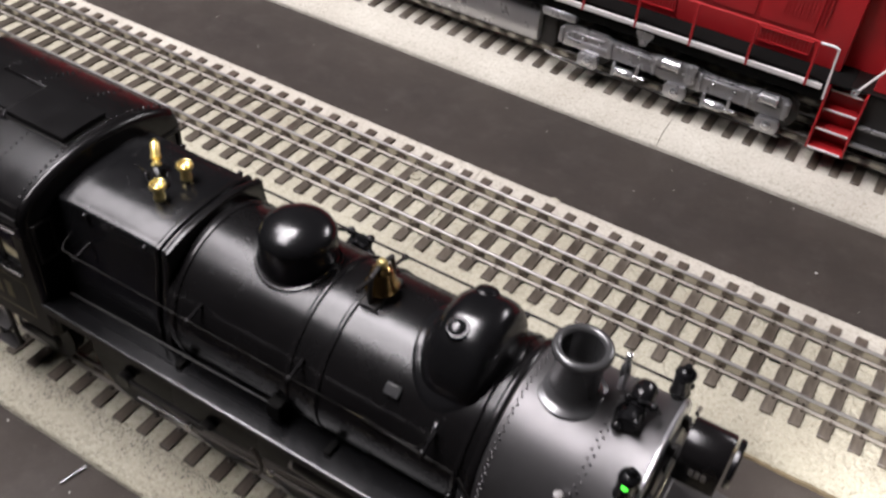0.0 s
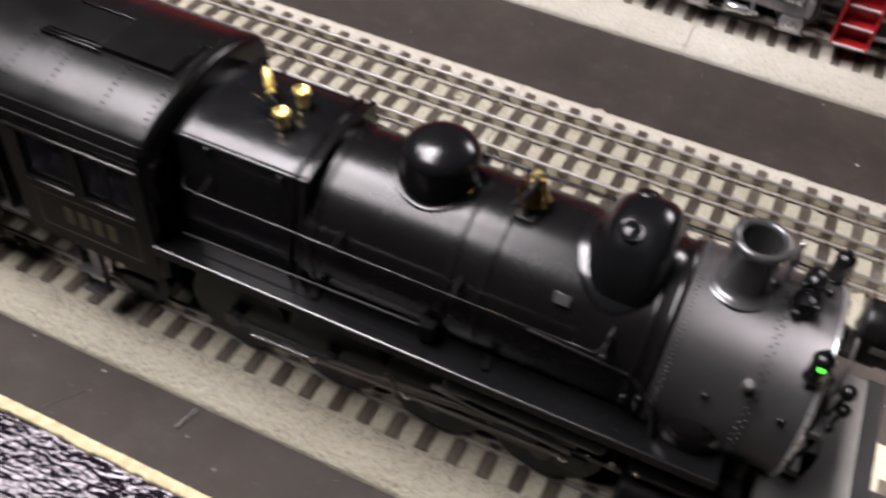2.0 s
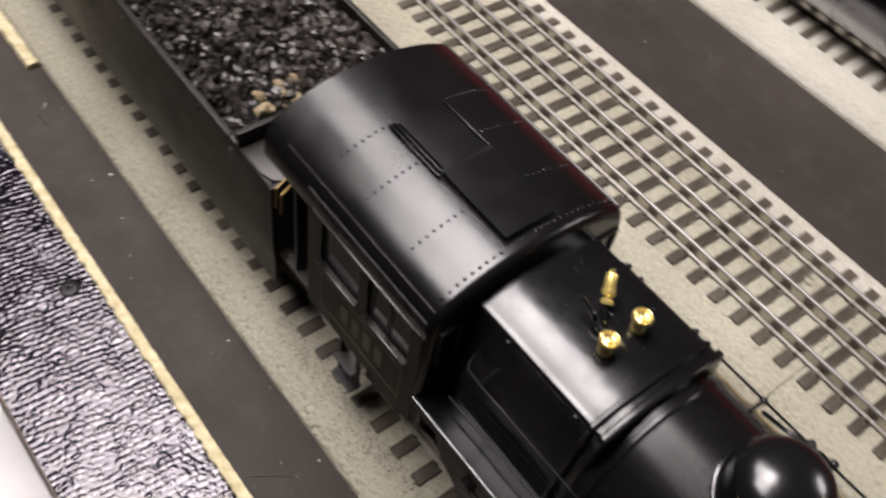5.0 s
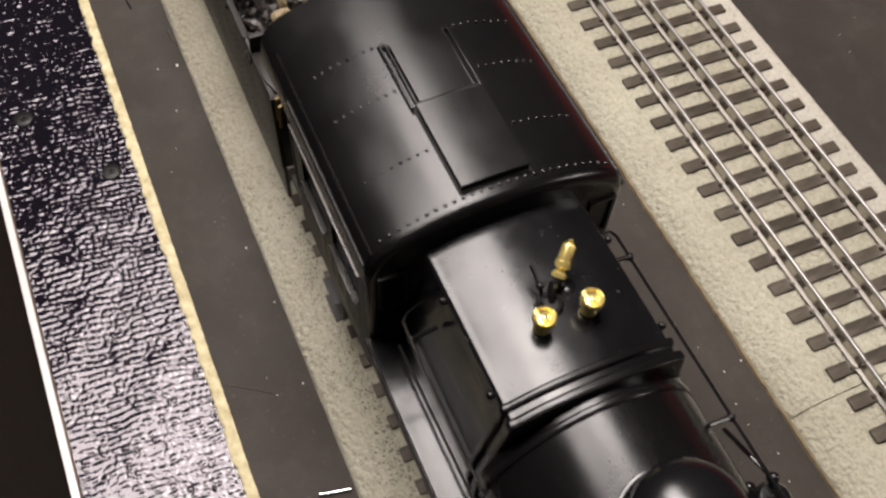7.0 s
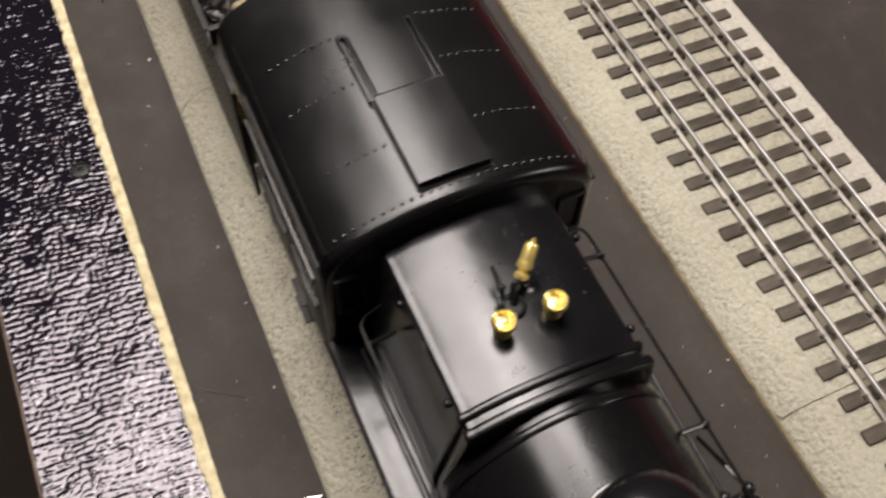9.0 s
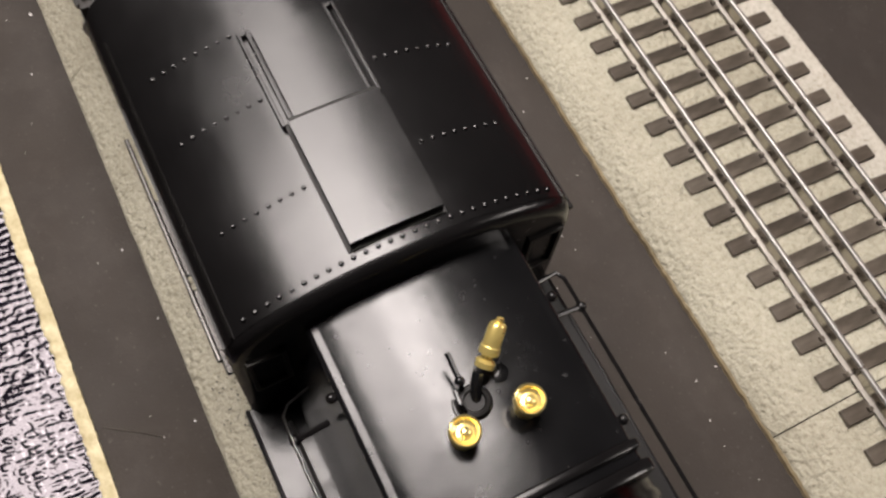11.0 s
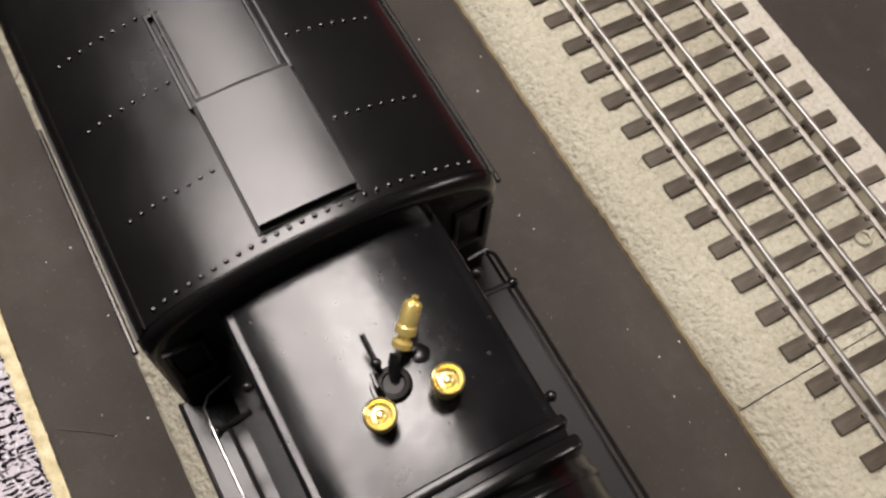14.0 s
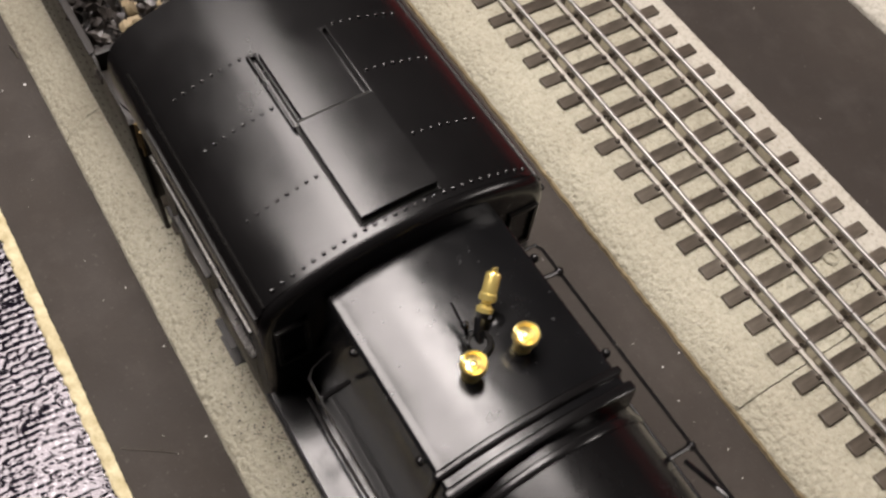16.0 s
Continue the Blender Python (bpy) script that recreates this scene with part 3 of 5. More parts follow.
for s in (-1, 1):
    bm = lathe(B(), [(2.9, -2.2), (2.9, 0.0), (2.6, 0.3), (2.15, 0.25), (2.0, 0.5), (1.4, 0.75), (0.7, 0.88), (0, 0.9)], (0, 0, 0), "z", 28)
    bm.transform(Matrix.Translation((201.4, YC + s * 7.0, 101.3)) @ Matrix.Rotation(math.radians(-20 * s), 4, "X"))
    lp("filler_cap", bm, GLOSS, parent=sand)
bm = B()
rings = []
for r, up in ((0.84, 2.2), (0.88, 1.3), (0.93, 0.9), (1.0, 0.75), (1.08, 0.6), (1.13, 0.4), (1.15, -0.3)):
    ring = []
    for i in range(56):
        t = 2 * math.pi * i / 56
        y = 15.2 * r * math.sin(t)
        ring.append(bm.verts.new((202.0 + 11.0 * r * math.cos(t), YC + y, ZB + math.sqrt(RB * RB - y * y) + up)))
    rings.append(ring)
for p, q in zip(rings, rings[1:]):
    for i in range(56):
        bm.faces.new((p[i], p[(i + 1) % 56], q[(i + 1) % 56], q[i]))
lp("dome_flange", bm, DOME)

# bell in its yoke
BX = 175.5
bell = lp("bell", lathe(B(), [(0, 99.8), (1.4, 99.5), (2.5, 98.6), (3.1, 97.2), (3.4, 95.4), (4.1, 93.9), (4.5, 93.3), (4.4, 92.9), (3.6, 93.2)], (BX, YC + 1.0, 0), "z", 32), BRONZE, "small aged bronze bell")
bm = B()
tube(bm, [(BX, YC - 4.0, 90.5), (BX, YC - 4.2, 95), (BX, YC - 3.4, 99.4), (BX, YC + 1, 100.6), (BX, YC + 5.4, 99.4), (BX, YC + 6.2, 95), (BX, YC + 6.0, 90)], 0.65)
box(bm, BX - 2.4, BX + 2.4, YC - 5.4, YC + 7.4, 89.6, 91.2, 0.4)
tube(bm, [(BX - 3.0, YC - 5.2, 94.5), (BX - 1.0, YC - 4.6, 97.5), (BX, YC - 3.6, 99.0)], 0.5)
lp("bell_yoke", bm, DARK, parent=bell)
lp("bell_pin", lathe(B(), [(0, 99.2), (1.2, 99.4), (1.4, 100.6), (0.9, 101.6), (0, 101.8)], (BX, YC + 1.0, 0), "z", 16), BRASS, parent=bell)

# safety valves and whistle on the firebox
for s in (-1, 1):
    lp("safety_valve", lathe(B(), [(1.35, 89.5), (1.35, 91.6), (1.7, 91.9), (1.7, 92.6), (1.5, 92.9), (1.5, 94.9), (2.0, 95.2), (2.35, 95.6), (2.35, 96.5), (2.2, 96.75), (1.95, 96.6), (1.7, 96.0), (1.2, 95.7), (0.75, 95.8), (0.7, 96.3), (0.4, 96.5), (0, 96.55)], (107.6, YC + 0.3 + s * 5.1, 0), "z", 32), BRASS, "polished brass safety valve cap")
lp("turret", lathe(B(), [(2.7, 90.2), (2.7, 91.8), (2.3, 92.4), (1.7, 92.5), (1.5, 92.1), (0, 92.1)], (103.6, YC - 0.8, 0), "z", 32), MATT)
lp("turret_flange", lathe(B(), [(2.6, 90.2), (3.7, 90.6), (3.6, 91.3), (3.3, 91.45), (2.7, 91.4)], (103.6, YC - 0.8, 0), "z", 36), MATT)
bm = B()
tube(bm, [(103.4, YC - 0.4, 91.5), (101.6, YC + 0.4, 93.6), (100.6, YC + 1.2, 94.2)], 0.9)
tube(bm, [(101.6, YC - 1.6, 91.5), (100.6, YC - 1.9, 94.6), (96.6, YC - 2.0, 96.4)], 0.42)
ball(bm, (100.6, YC - 1.9, 94.6), 0.8)
tube(bm, [(104.8, YC - 2.6, 91.8), (103.4, YC - 3.2, 94.0), (101.4, YC - 3.0, 93.8)], 0.35)
lp("whistle_valve", bm, GLOSS)
bm = B()
p0, p1 = Vector((100.2, YC + 2.2, 94.4)), Vector((95.6, YC + 7.0, 99.8))
ax = (p1 - p0).normalized()
rot = ax.to_track_quat("Z", "Y").to_matrix().to_4x4()
lathe(bm, [(0.8, 0), (1.5, 0.2), (1.5, 1.0), (0.9, 1.4), (0.9, 1.9), (1.55, 2.3), (1.55, 3.4), (1.35, 3.6), (1.35, 6.6), (1.1, 7.0), (0.5, 7.2), (0.55, 7.8), (0, 8.0)], (0, 0, 0), "z", 12)
bm.transform(Matrix.Translation(p0) @ rot)
lp("whistle", bm, GOLD, "polished brass whistle")
lp("blanking_plug", lathe(B(), [(1.7, 90.3), (1.7, 91.3), (1.3, 91.5), (0, 91.5)], (101.3, YC + 4.4, 0), "z", 20), GLOSS)


# handrails with their stanchions
def handrail(s):
    pts = [(88.0, YC + s * 20.5, 80.5), (89.0, YC + s * 24.6, 79.9), (90.2, YC + s * 25.9, 79.3), (95, YC + s * 26.1, 79.2), (140, YC + s * 25.8, 78.6), (202.6, YC + s * 25.4, 78.2), (204.2, YC + s * 24.6, 79.4), (205.0, YC + s * 22.4, 81.6), (205.2, YC + s * 20.0, 83.0)] if s < 0 else [(88.0, YC + s * 20.5, 80.5), (87.4, YC + s * 24.4, 79.4), (88.6, YC + s * 25.6, 78.4), (94, YC + s * 25.7, 78.2), (140, YC + s * 25.9, 78.2), (248, YC + s * 25.8, 79.2)]
    # near wire is bright metal to carry its glints; far wire is black
    r = lp("handrail", tube(B(), pts, 0.29 if s < 0 else 0.38), HANDRAIL if s < 0 else BLACK, "thin wire handrail, metal brightened for its glints" if s < 0 else "thin black wire handrail")
    for x in (94.2, 134.2, 166.8, 205.0):
        bm = tube(B(), [(x, YC + s * 20.0, 79.6), (x, YC + s * 25.7, 78.2)], 0.55)
        ball(bm, (x, YC + s * 25.7, 78.2), 1.0)
        lp("stanchion", bm, BLACK, parent=r)
    return r


handrail(-1)
handrail(1)
# long reach rod, pipe work and brackets beside the boiler
for s in (-1, 1):
    lp("reach_rod", tube(B(), [(86, YC + s * 25.0, 59.5), (120, YC + s * 24.6, 60.0), (160, YC + s * 24.2, 60.4)], 0.36), MATT)
    lp("rod_bracket", box(B(), 158.5, 163, YC + s * 24.2 - 2.2, YC + s * 24.2 + 2.0, 57.5, 63.5, 0.6), GRITTY)
    lp("side_pipe", tube(B(), [(186, YC + s * 22.6, 73.5), (213, YC + s * 22.8, 71.8), (220, YC + s * 25.2, 66), (222, YC + s * 25.4, 57)], 0.6), MATT)
lp("builder_plate", (lambda b: (box(b, -2.1, 2.1, -0.25, 0.25, -1.4, 1.4, 0.2), b.transform(Matrix.Translation((191.5, YC - 17.9, 83.0)) @ Matrix.Rotation(math.radians(-48), 4, "X"))) and b)(B()), GREY_LETTER, "small grey plate on the boiler side")

# running boards
for s in (-1, 1):
    bm = box(B(), 80, 240, min(YC + s * 21, YC + s * 31.0), max(YC + s * 21, YC + s * 31.0), 55.0, 56.2, 0.3)
    # far board is dulled black, standing in for its missing lamp reflection
    rb = lp("running_board", bm, BOARD_PAINT if s < 0 else MATT, "black running board along the boiler")
    lp("board_edge", box(B(), 80, 240, YC + s * 31.0 - 0.45, YC + s * 31.0 + 0.45, 53.4, 56.3, 0.2), MATT, parent=rb)
    # near bead of lighter metal puts the edge's highlight in; far bead stays black
    lp("edge_bead", tube(B(), [(80, YC + s * 31.0, 56.35), (240, YC + s * 31.0, 56.35)], 0.28), BEAD if s < 0 else BLACK, "thin bead added for the board edge's highlight", parent=rb)
    for x in (128, 178):
        lp("board_bracket", box(B(), x - 1, x + 1, min(YC + s * 22, YC + s * 27), max(YC + s * 22, YC + s * 27), 56.2, 57.6, 0.4), GRITTY, parent=rb)
    lp("air_tank", lathe(B(), [(0, 0), (3.6, 0.6), (4.6, 2), (4.6, 44), (3.6, 45.4), (0, 46)], (168, YC + s * 26.4, 49.0), "x", 24), MATT)

# cab
RY = [(-30.3, 80.5), (-30.2, 84.5), (-29.6, 87.6), (-28.2, 90.2), (-25.5, 92.2), (-21.5, 94.1), (-16.0, 95.9), (-9.0, 97.3), (0, 97.9)]
ROOF = RY + [(-y, z) for y, z in RY[-2::-1]]


def roof_z(o):
    o = -abs(o)
    for (a, za), (b, zb) in zip(RY, RY[1:]):
        if a <= o <= b:
            return za + (zb - za) * (o - a) / (b - a)
    return RY[0][1]


def smooth_roof(n=48):
    """The roof's outline, rounded between its stations."""
    pts = []
    for i in range(n + 1):
        u = i / n * (len(ROOF) - 1)
        k = min(int(u), len(ROOF) - 2)
        t = u - k
        p = [Vector(ROOF[max(0, min(len(ROOF) - 1, k + d))]) for d in (-1, 0, 1, 2)]
        q = 0.5 * (2 * p[1] + (p[2] - p[0]) * t + (2 * p[0] - 5 * p[1] + 4 * p[2] - p[3]) * t * t + (3 * p[1] - p[0] - 3 * p[2] + p[3]) * t ** 3)
        pts.append(q)
    return pts


SR = smooth_roof()
outer = [(YC + p.x, p.y) for p in SR]
inner = [(YC + p.x * 0.96, p.y - 1.3) for p in reversed(SR)]
roof = lp("cab_roof", prism(B(), outer + inner, 12.6, 79.5, "x"), ROOF_PAINT, "arched satin black cab roof with rows of rivets")
bm = B()
for x in (33.6, 47.0, 64.2):
    for s in (-1, 1):
        for k in range(8):
            o = s * (9.9 + 1.95 * k)
            ball(bm, (x, YC + o, roof_z(o) + 0.12), 0.42, u=6, v=4)
for k in range(-13, 14):
    o = 1.98 * k
    ball(bm, (78.0, YC + o, roof_z(o) + 0.12), 0.46, u=6, v=4)
lp("roof_rivets", bm, ROOF_PAINT, parent=roof)
# drip bead low on each flank of the roof
for s in (-1, 1):
    lp("roof_bead", tube(B(), [(21, YC + s * 28.3, roof_z(28.3) + 0.1), (79.3, YC + s * 28.3, roof_z(28.3) + 0.1)], 0.34, 6), TRIM, "thin bead along the roof", parent=roof)
# sliding hatch on the roof: two channel rails and a plate over the front half
for o in (-7.9, 7.0):
    bm = B()
    for d in (-0.7, 0.7):
        box(bm, 34.8, 53.9, YC + o + d - 0.28, YC + o + d + 0.28, roof_z(o) - 0.5, roof_z(o) + 1.3, 0.12)
    box(bm, 34.4, 35.2, YC + o - 0.98, YC + o + 0.98, roof_z(o) - 0.5, roof_z(o) + 1.0, 0.12)
    lp("hatch_rail", bm, BLACK, parent=roof)
HATCH = np.linspace(-7.8, 7.4, 13)
hp = [(YC + o, 99.45 + 0.3 * (1 - (o / 8.4) ** 2)) for o in HATCH] + [(YC + o, 97.85) for o in (7.4, -7.8)]
# black strips put in as the shadow line round the hatch plate
gk = B()
for o in (-8.0, 7.6):
    box(gk, 53.0, 77.2, YC + o - 0.35, YC + o + 0.35, 96.6, roof_z(8.2) + 0.28, 0.1)
box(gk, 76.4, 77.2, YC - 7.65, YC + 7.25, 96.8, 98.0, 0.1)
lp("hatch_shadow_strip", gk, MATT, "dull black strips standing in for the shadow gap round the hatch", parent=roof)
lp("hatch_joint", box(B(), 53.2, 53.8, YC - 7.6, YC + 7.2, 97.2, 99.35, 0.1), MATT, parent=roof)
lp("roof_hatch", prism(B(), hp, 53.9, 76.6, "x"), ROOF_PAINT, "flat sliding roof hatch", parent=roof)
bm = prism(B(), [(YC + o, 99.0 + 0.3 * (1 - (o / 7.0) ** 2)) for o in np.linspace(-6.6, 5.9, 9)] + [(YC + o, 96.0) for o in (5.9, -6.6)], 35.4, 53.1, "x")
lp("hatch_well", bm, ROOF_PAINT, parent=roof)

wall_low = [(-30.2, 42), (-30.2, 84)] + [(p.x * 0.995, p.y - 0.1) for p in SR if abs(p.x) < 30.0] + [(30.2, 84), (30.2, 42)]


# front wall, with a window on each side of the firebox
def front_wall():
    """The front plate, its rim rolled forward from the roof's edge."""
    bm = B()
    rings = []
    for k in range(8):
        a = math.radians(90 * k / 7)
        x, inset = 79.4 + 2.2 * math.sin(a), 2.4 * (1 - math.cos(a))
        rings.append([bm.verts.new((x, YC + y * (1 - inset / 34), z - (inset if z > 60 else 0))) for y, z in wall_low])
    for p, q in zip(rings, rings[1:]):
        for i in range(len(p)):
            bm.faces.new((p[i], p[(i + 1) % len(p)], q[(i + 1) % len(p)], q[i]))
    bm.faces.new(rings[0][::-1])
    bm.faces.new(rings[-1])
    return bm


front = lp("cab_front", front_wall(), BLACK)
for s in (-1, 1):
    fr = B()
    y0, y1 = YC + s * 21.5, YC + s * 28.0
    a, b = min(y0, y1), max(y0, y1)
    box(fr, 81.5, 82.3, a, b, 83.6, 84.4, 0.1)
    box(fr, 81.5, 82.3, a, b, 71.0, 71.8, 0.1)
    box(fr, 81.5, 82.3, a, a + 0.8, 71.8, 83.6, 0.1)
    box(fr, 81.5, 82.3, b - 0.8, b, 71.8, 83.6, 0.1)
    lp("front_window", fr, DARK, parent=front)
# full-width rear plate added to block light from the cab
lp("cab_rear_blocker", box(B(), 24, 25, YC - 29, YC + 29, 42, 84, 0.2), DARK)
lp("cab_floor", box(B(), 20, 78, YC - 29.5, YC + 29.5, 41.2, 43, 0.3), DARK)
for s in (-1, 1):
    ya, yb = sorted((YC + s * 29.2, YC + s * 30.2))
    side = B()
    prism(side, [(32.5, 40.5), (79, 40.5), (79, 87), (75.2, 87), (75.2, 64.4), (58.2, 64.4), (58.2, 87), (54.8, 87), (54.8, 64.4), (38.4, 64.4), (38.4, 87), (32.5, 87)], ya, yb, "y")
    # gloss-cut black puts shade into the cab sides
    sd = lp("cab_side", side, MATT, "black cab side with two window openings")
    for a, b in ((38.4, 54.8), (58.2, 75.2)):
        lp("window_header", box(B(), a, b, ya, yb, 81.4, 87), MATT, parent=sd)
    yo = YC + s * 30.6
    lp("window_rail", box(B(), 35.8, 79.4, YC + s * 31.3 - 0.4, YC + s * 31.3 + 0.4, 82.8, 83.7, 0.25), TRIM, "thin bright rain strip over the windows", parent=sd)
    for a, b in ((38.2, 55.0), (58.0, 75.4)):
        lp("window_sill", box(B(), a, b, yo - 0.9, yo + 0.9, 64.1, 65.0, 0.3), TRIM, parent=sd)
    # sliding sashes: a dark frame and a pane in each opening, the front one pushed half open
    yw = YC + s * 29.0
    for a, b in ((38.6, 54.6), (65.4, 75.0), (59.0, 67.2)):
        sash = B()
        for p0, p1, q0, q1 in ((a, b, 65.2, 66.2), (a, b, 80.2, 81.2), (a, a + 1.0, 66.2, 80.2), (b - 1.0, b, 66.2, 80.2)):
            box(sash, p0, p1, yw - 0.4, yw + 0.4, q0, q1, 0.1)
        sf = lp("window_sash", sash, MATT, parent=sd)
        pane = lp("pane", box(B(), a + 0.9, b - 0.9, yw - 0.12, yw + 0.12, 66.1, 80.3), PANE, "window pane, glass darkened for the dim cab inside", parent=sf)
        pane.visible_shadow = False
    lining = B()
    for a, b, c, d in ((38.5, 74, 59.6, 60.0), (38.5, 74, 45.6, 46.0), (38.5, 38.9, 46.0, 59.6), (73.6, 74, 46.0, 59.6)):
        box(lining, a, b, YC + s * 30.2 - 0.1, YC + s * 30.2 + 0.1, c, d)
    lp("lining", lining, GILT, "dull gold lining", parent=sd)
    for k in range(4):
        x = 48.2 + 5.0 * k
        lp("number_bar", box(B(), x, x + 2.8, YC + s * 30.2 - 0.12, YC + s * 30.2 + 0.12, 49.6, 56.2), GILT, "dull gold bar", parent=sd)
    # steps below the cab
    st = B()
    for x in (46.5, 54.5):
        box(st, x - 0.5, x + 0.5, YC + s * 28 - 0.6, YC + s * 28 + 0.6, 19, 41)
    for z in (19.2, 28.5):
        box(st, 46, 55, YC + s * 28.6 - 2.2, YC + s * 28.6 + 2.2, z, z + 0.8, 0.2)
    lp("cab_steps", st, DARK)
# backhead block made large to keep the cab dark inside
lp("backhead", box(B(), 56, 79.5, YC - 19, YC + 19, 43, 86, 3.0), DARK)

# front fittings
for s in (-1, 1):
    y = YC + s * 16.4
    lampm = lp("marker_lamp", lathe(B(), [(1.9, 86.8), (2.5, 87.4), (2.5, 88.0), (2.3, 88.2), (2.3, 93.6), (2.5, 93.8), (2.4, 94.4), (1.7, 95.2), (1.0, 95.6), (1.1, 96.4), (0.7, 97.0), (0, 97.1)], (249.0, y, 0), "z", 24), GLOSS, "small black marker lamp with green lens")
    lp("marker_bracket", box(B(), 247.9, 249.9, y - 1.1, y + 1.1, 82.0, 87.2, 0.3), DARK, parent=lampm)
    for dx, dy in ((0, -1), (1, 0)):
        c = (249.0 + 2.3 * dx, y + 2.3 * dy, 93.0 if dy else 91.0)
        shape = [(0.75, -0.6), (0.75, 0.2), (0.45, 0.45), (0, 0.55)] if dx else [(0.75, 0.6), (0.75, -0.2), (0.45, -0.45), (0, -0.55)]
        lit = dy < 0 and s < 0
        lp("lens", lathe(B(), shape, c, "x" if dx else "y", 16), GREEN if lit else GLOSS, "lit green lens" if lit else "", parent=lampm)
gen = lp("turbo_generator", lathe(B(), [(0, -4.6), (2.2, -4.4), (2.9, -3.6), (2.9, -2.4), (2.6, -2.1), (2.6, -0.6), (3.1, -0.3), (3.1, 0.5), (2.4, 0.9), (1.4, 1.6), (0, 1.8)], (242.8, YC - 0.2, 93.6), "y", 28), GLOSS, "small black steam generator behind the chimney")
lp("generator_casing", lathe(B(), [(0, -1.6), (1.6, -1.4), (2.4, -0.6), (2.7, 0.4), (2.7, 3.2), (2.2, 4.2), (1.2, 4.8), (0, 5.0)], (243.2, YC + 2.6, 95.6), "y", 28), GLOSS, parent=gen)
lp("generator_exhaust", lathe(B(), [(1.0, 91), (1.0, 95.4), (1.35, 96.0), (1.2, 98.4), (0.6, 101.4), (0.8, 101.8), (0.7, 102.8), (0, 103.2)], (237.4, YC + 6.8, 0), "z", 16), CHROME, "pointed bright metal exhaust", parent=gen)
bm = B()
for c, r in (((246.6, YC + 1.2, 96.4), 1.15), ((241.2, YC - 4.8, 92.6), 1.3), ((244.8, YC - 4.0, 95.4), 0.9), ((240.8, YC + 0.4, 96.8), 0.85)):
    ball(bm, c, r)
tube(bm, [(243.2, YC + 0.4, 97.0), (245.2, YC + 0.8, 97.2), (246.8, YC + 1.2, 96.4), (248.0, YC + 2.6, 94.0)], 0.5)
tube(bm, [(240.2, YC - 3.0, 90.6), (239.8, YC - 2.4, 95), (241.0, YC - 1.0, 97.2)], 0.5)
lp("generator_pipe", bm, GLOSS, parent=gen)
head = lp("headlamp", prism(B(), [(YC - 5.6, 86.0), (YC + 5.6, 86.0)] + [(YC + 5.9 * math.cos(a), 92.8 + 5.9 * math.sin(a)) for a in [math.radians(15 * k) for k in range(13)]], 255.4, 265.0, "x", 0.4), BLACK, "black box headlamp with small light bars on its side")
lp("headlamp_rim", lathe(B(), [(4.4, 0), (5.6, 0), (5.8, 0.8), (5.4, 1.4), (4.6, 1.4), (4.4, 0.4), (0, 0.3)], (265.6, YC, 92.8), "x", 32), GLOSS, parent=head)
for s in (-1, 1):
    for k in range(3):
        lp("number_bar", box(B(), 258.6 + 1.35 * k, 259.6 + 1.35 * k, YC + s * 5.95 - 0.08, YC + s * 5.95 + 0.08, 90.0, 92.0), DULL, "small grey bar", parent=head)
lp("headlamp_glass", lathe(B(), [(0, 0.75), (2.5, 0.65), (4.3, 0.4), (4.3, 0.1)], (265.6, YC, 92.8), "x", 32), LAMPGLASS, "lit round lamp glass", parent=head)
lp("headlamp_bracket", box(B(), 253, 262, YC - 4, YC + 4, 83.4, 85.6, 0.4), DARK, parent=head)
bm = B()
tube(bm, [(254.2, YC + 17.5, 84), (255.0, YC + 12, 90.5), (255.0, YC + 7.0, 94)], 0.5)
tube(bm, [(254.2, YC - 17.5, 84), (255.0, YC - 12, 90.5), (255.0, YC - 7.0, 94)], 0.5)
lp("smokebox_rail", bm, STEEL)
bm = B()
for z in (59, 75):
    box(bm, 253.0, 256.2, YC - 22, YC + 2, z - 1.1, z + 1.1, 0.4)
lp("door_hinge", bm, GRAPHITE)
for k, (x, y, z) in enumerate(((257.6, -14.0, 84), (258.6, -15.0, 79), (257.4, -17.0, 74))):
    bm = ball(B(), (x, YC + y, z), 2.0 - 0.3 * k)
    tube(bm, [(x, YC + y, z), (x - 1.5, YC + y - 1.4, z - 7), (x - 3, YC + y - 1, z - 14)], 0.6)
    lp("feed_valve", bm, GLOSS, "black pipe fitting beside the smokebox front")

# smokebox side: steam pipe cover, small pipe stub and drain cocks
for s in (-1, 1):
    bm = lathe(B(), [(0, 6.0), (4.0, 5.6), (7.2, 3.6), (8.6, 0.8), (8.8, -3)] if s > 0 else [(0, -6.0), (4.0, -5.6), (7.2, -3.6), (8.6, -0.8), (8.8, 3)], (230, YC + s * 20.5, 60), "y", 36)
    lp("steam_pipe_cover", bm, BLACK)
    lp("cover_rim", lathe(B(), [(8.7, -0.9), (9.6, -0.9), (9.8, 0), (9.6, 0.9), (8.7, 0.9)], (230, YC + s * 20.8, 60), "y", 36), BLACK)
stub = lathe(B(), [(0.9, -1), (0.9, 1.2), (1.3, 1.5), (1.3, 5.4), (1.0, 5.9), (0, 6.0)], (0, 0, 0), "z", 16)
stub.transform(Matrix.Translation((237, YC - 20.0, 79.5)) @ Matrix.Rotation(math.radians(25), 4, "X"))
lp("pipe_stub", stub, STUB, "short dull grey pipe stub")
for x, o, z in ((229.5, -22.8, 75.5), (216.0, -25.0, 67.5), (212.5, -25.0, 66.0), (246.5, -22.5, 76.5)):
    lp("drain_cock", ball(B(), (x, YC + o, z), 1.0), GLOSS)
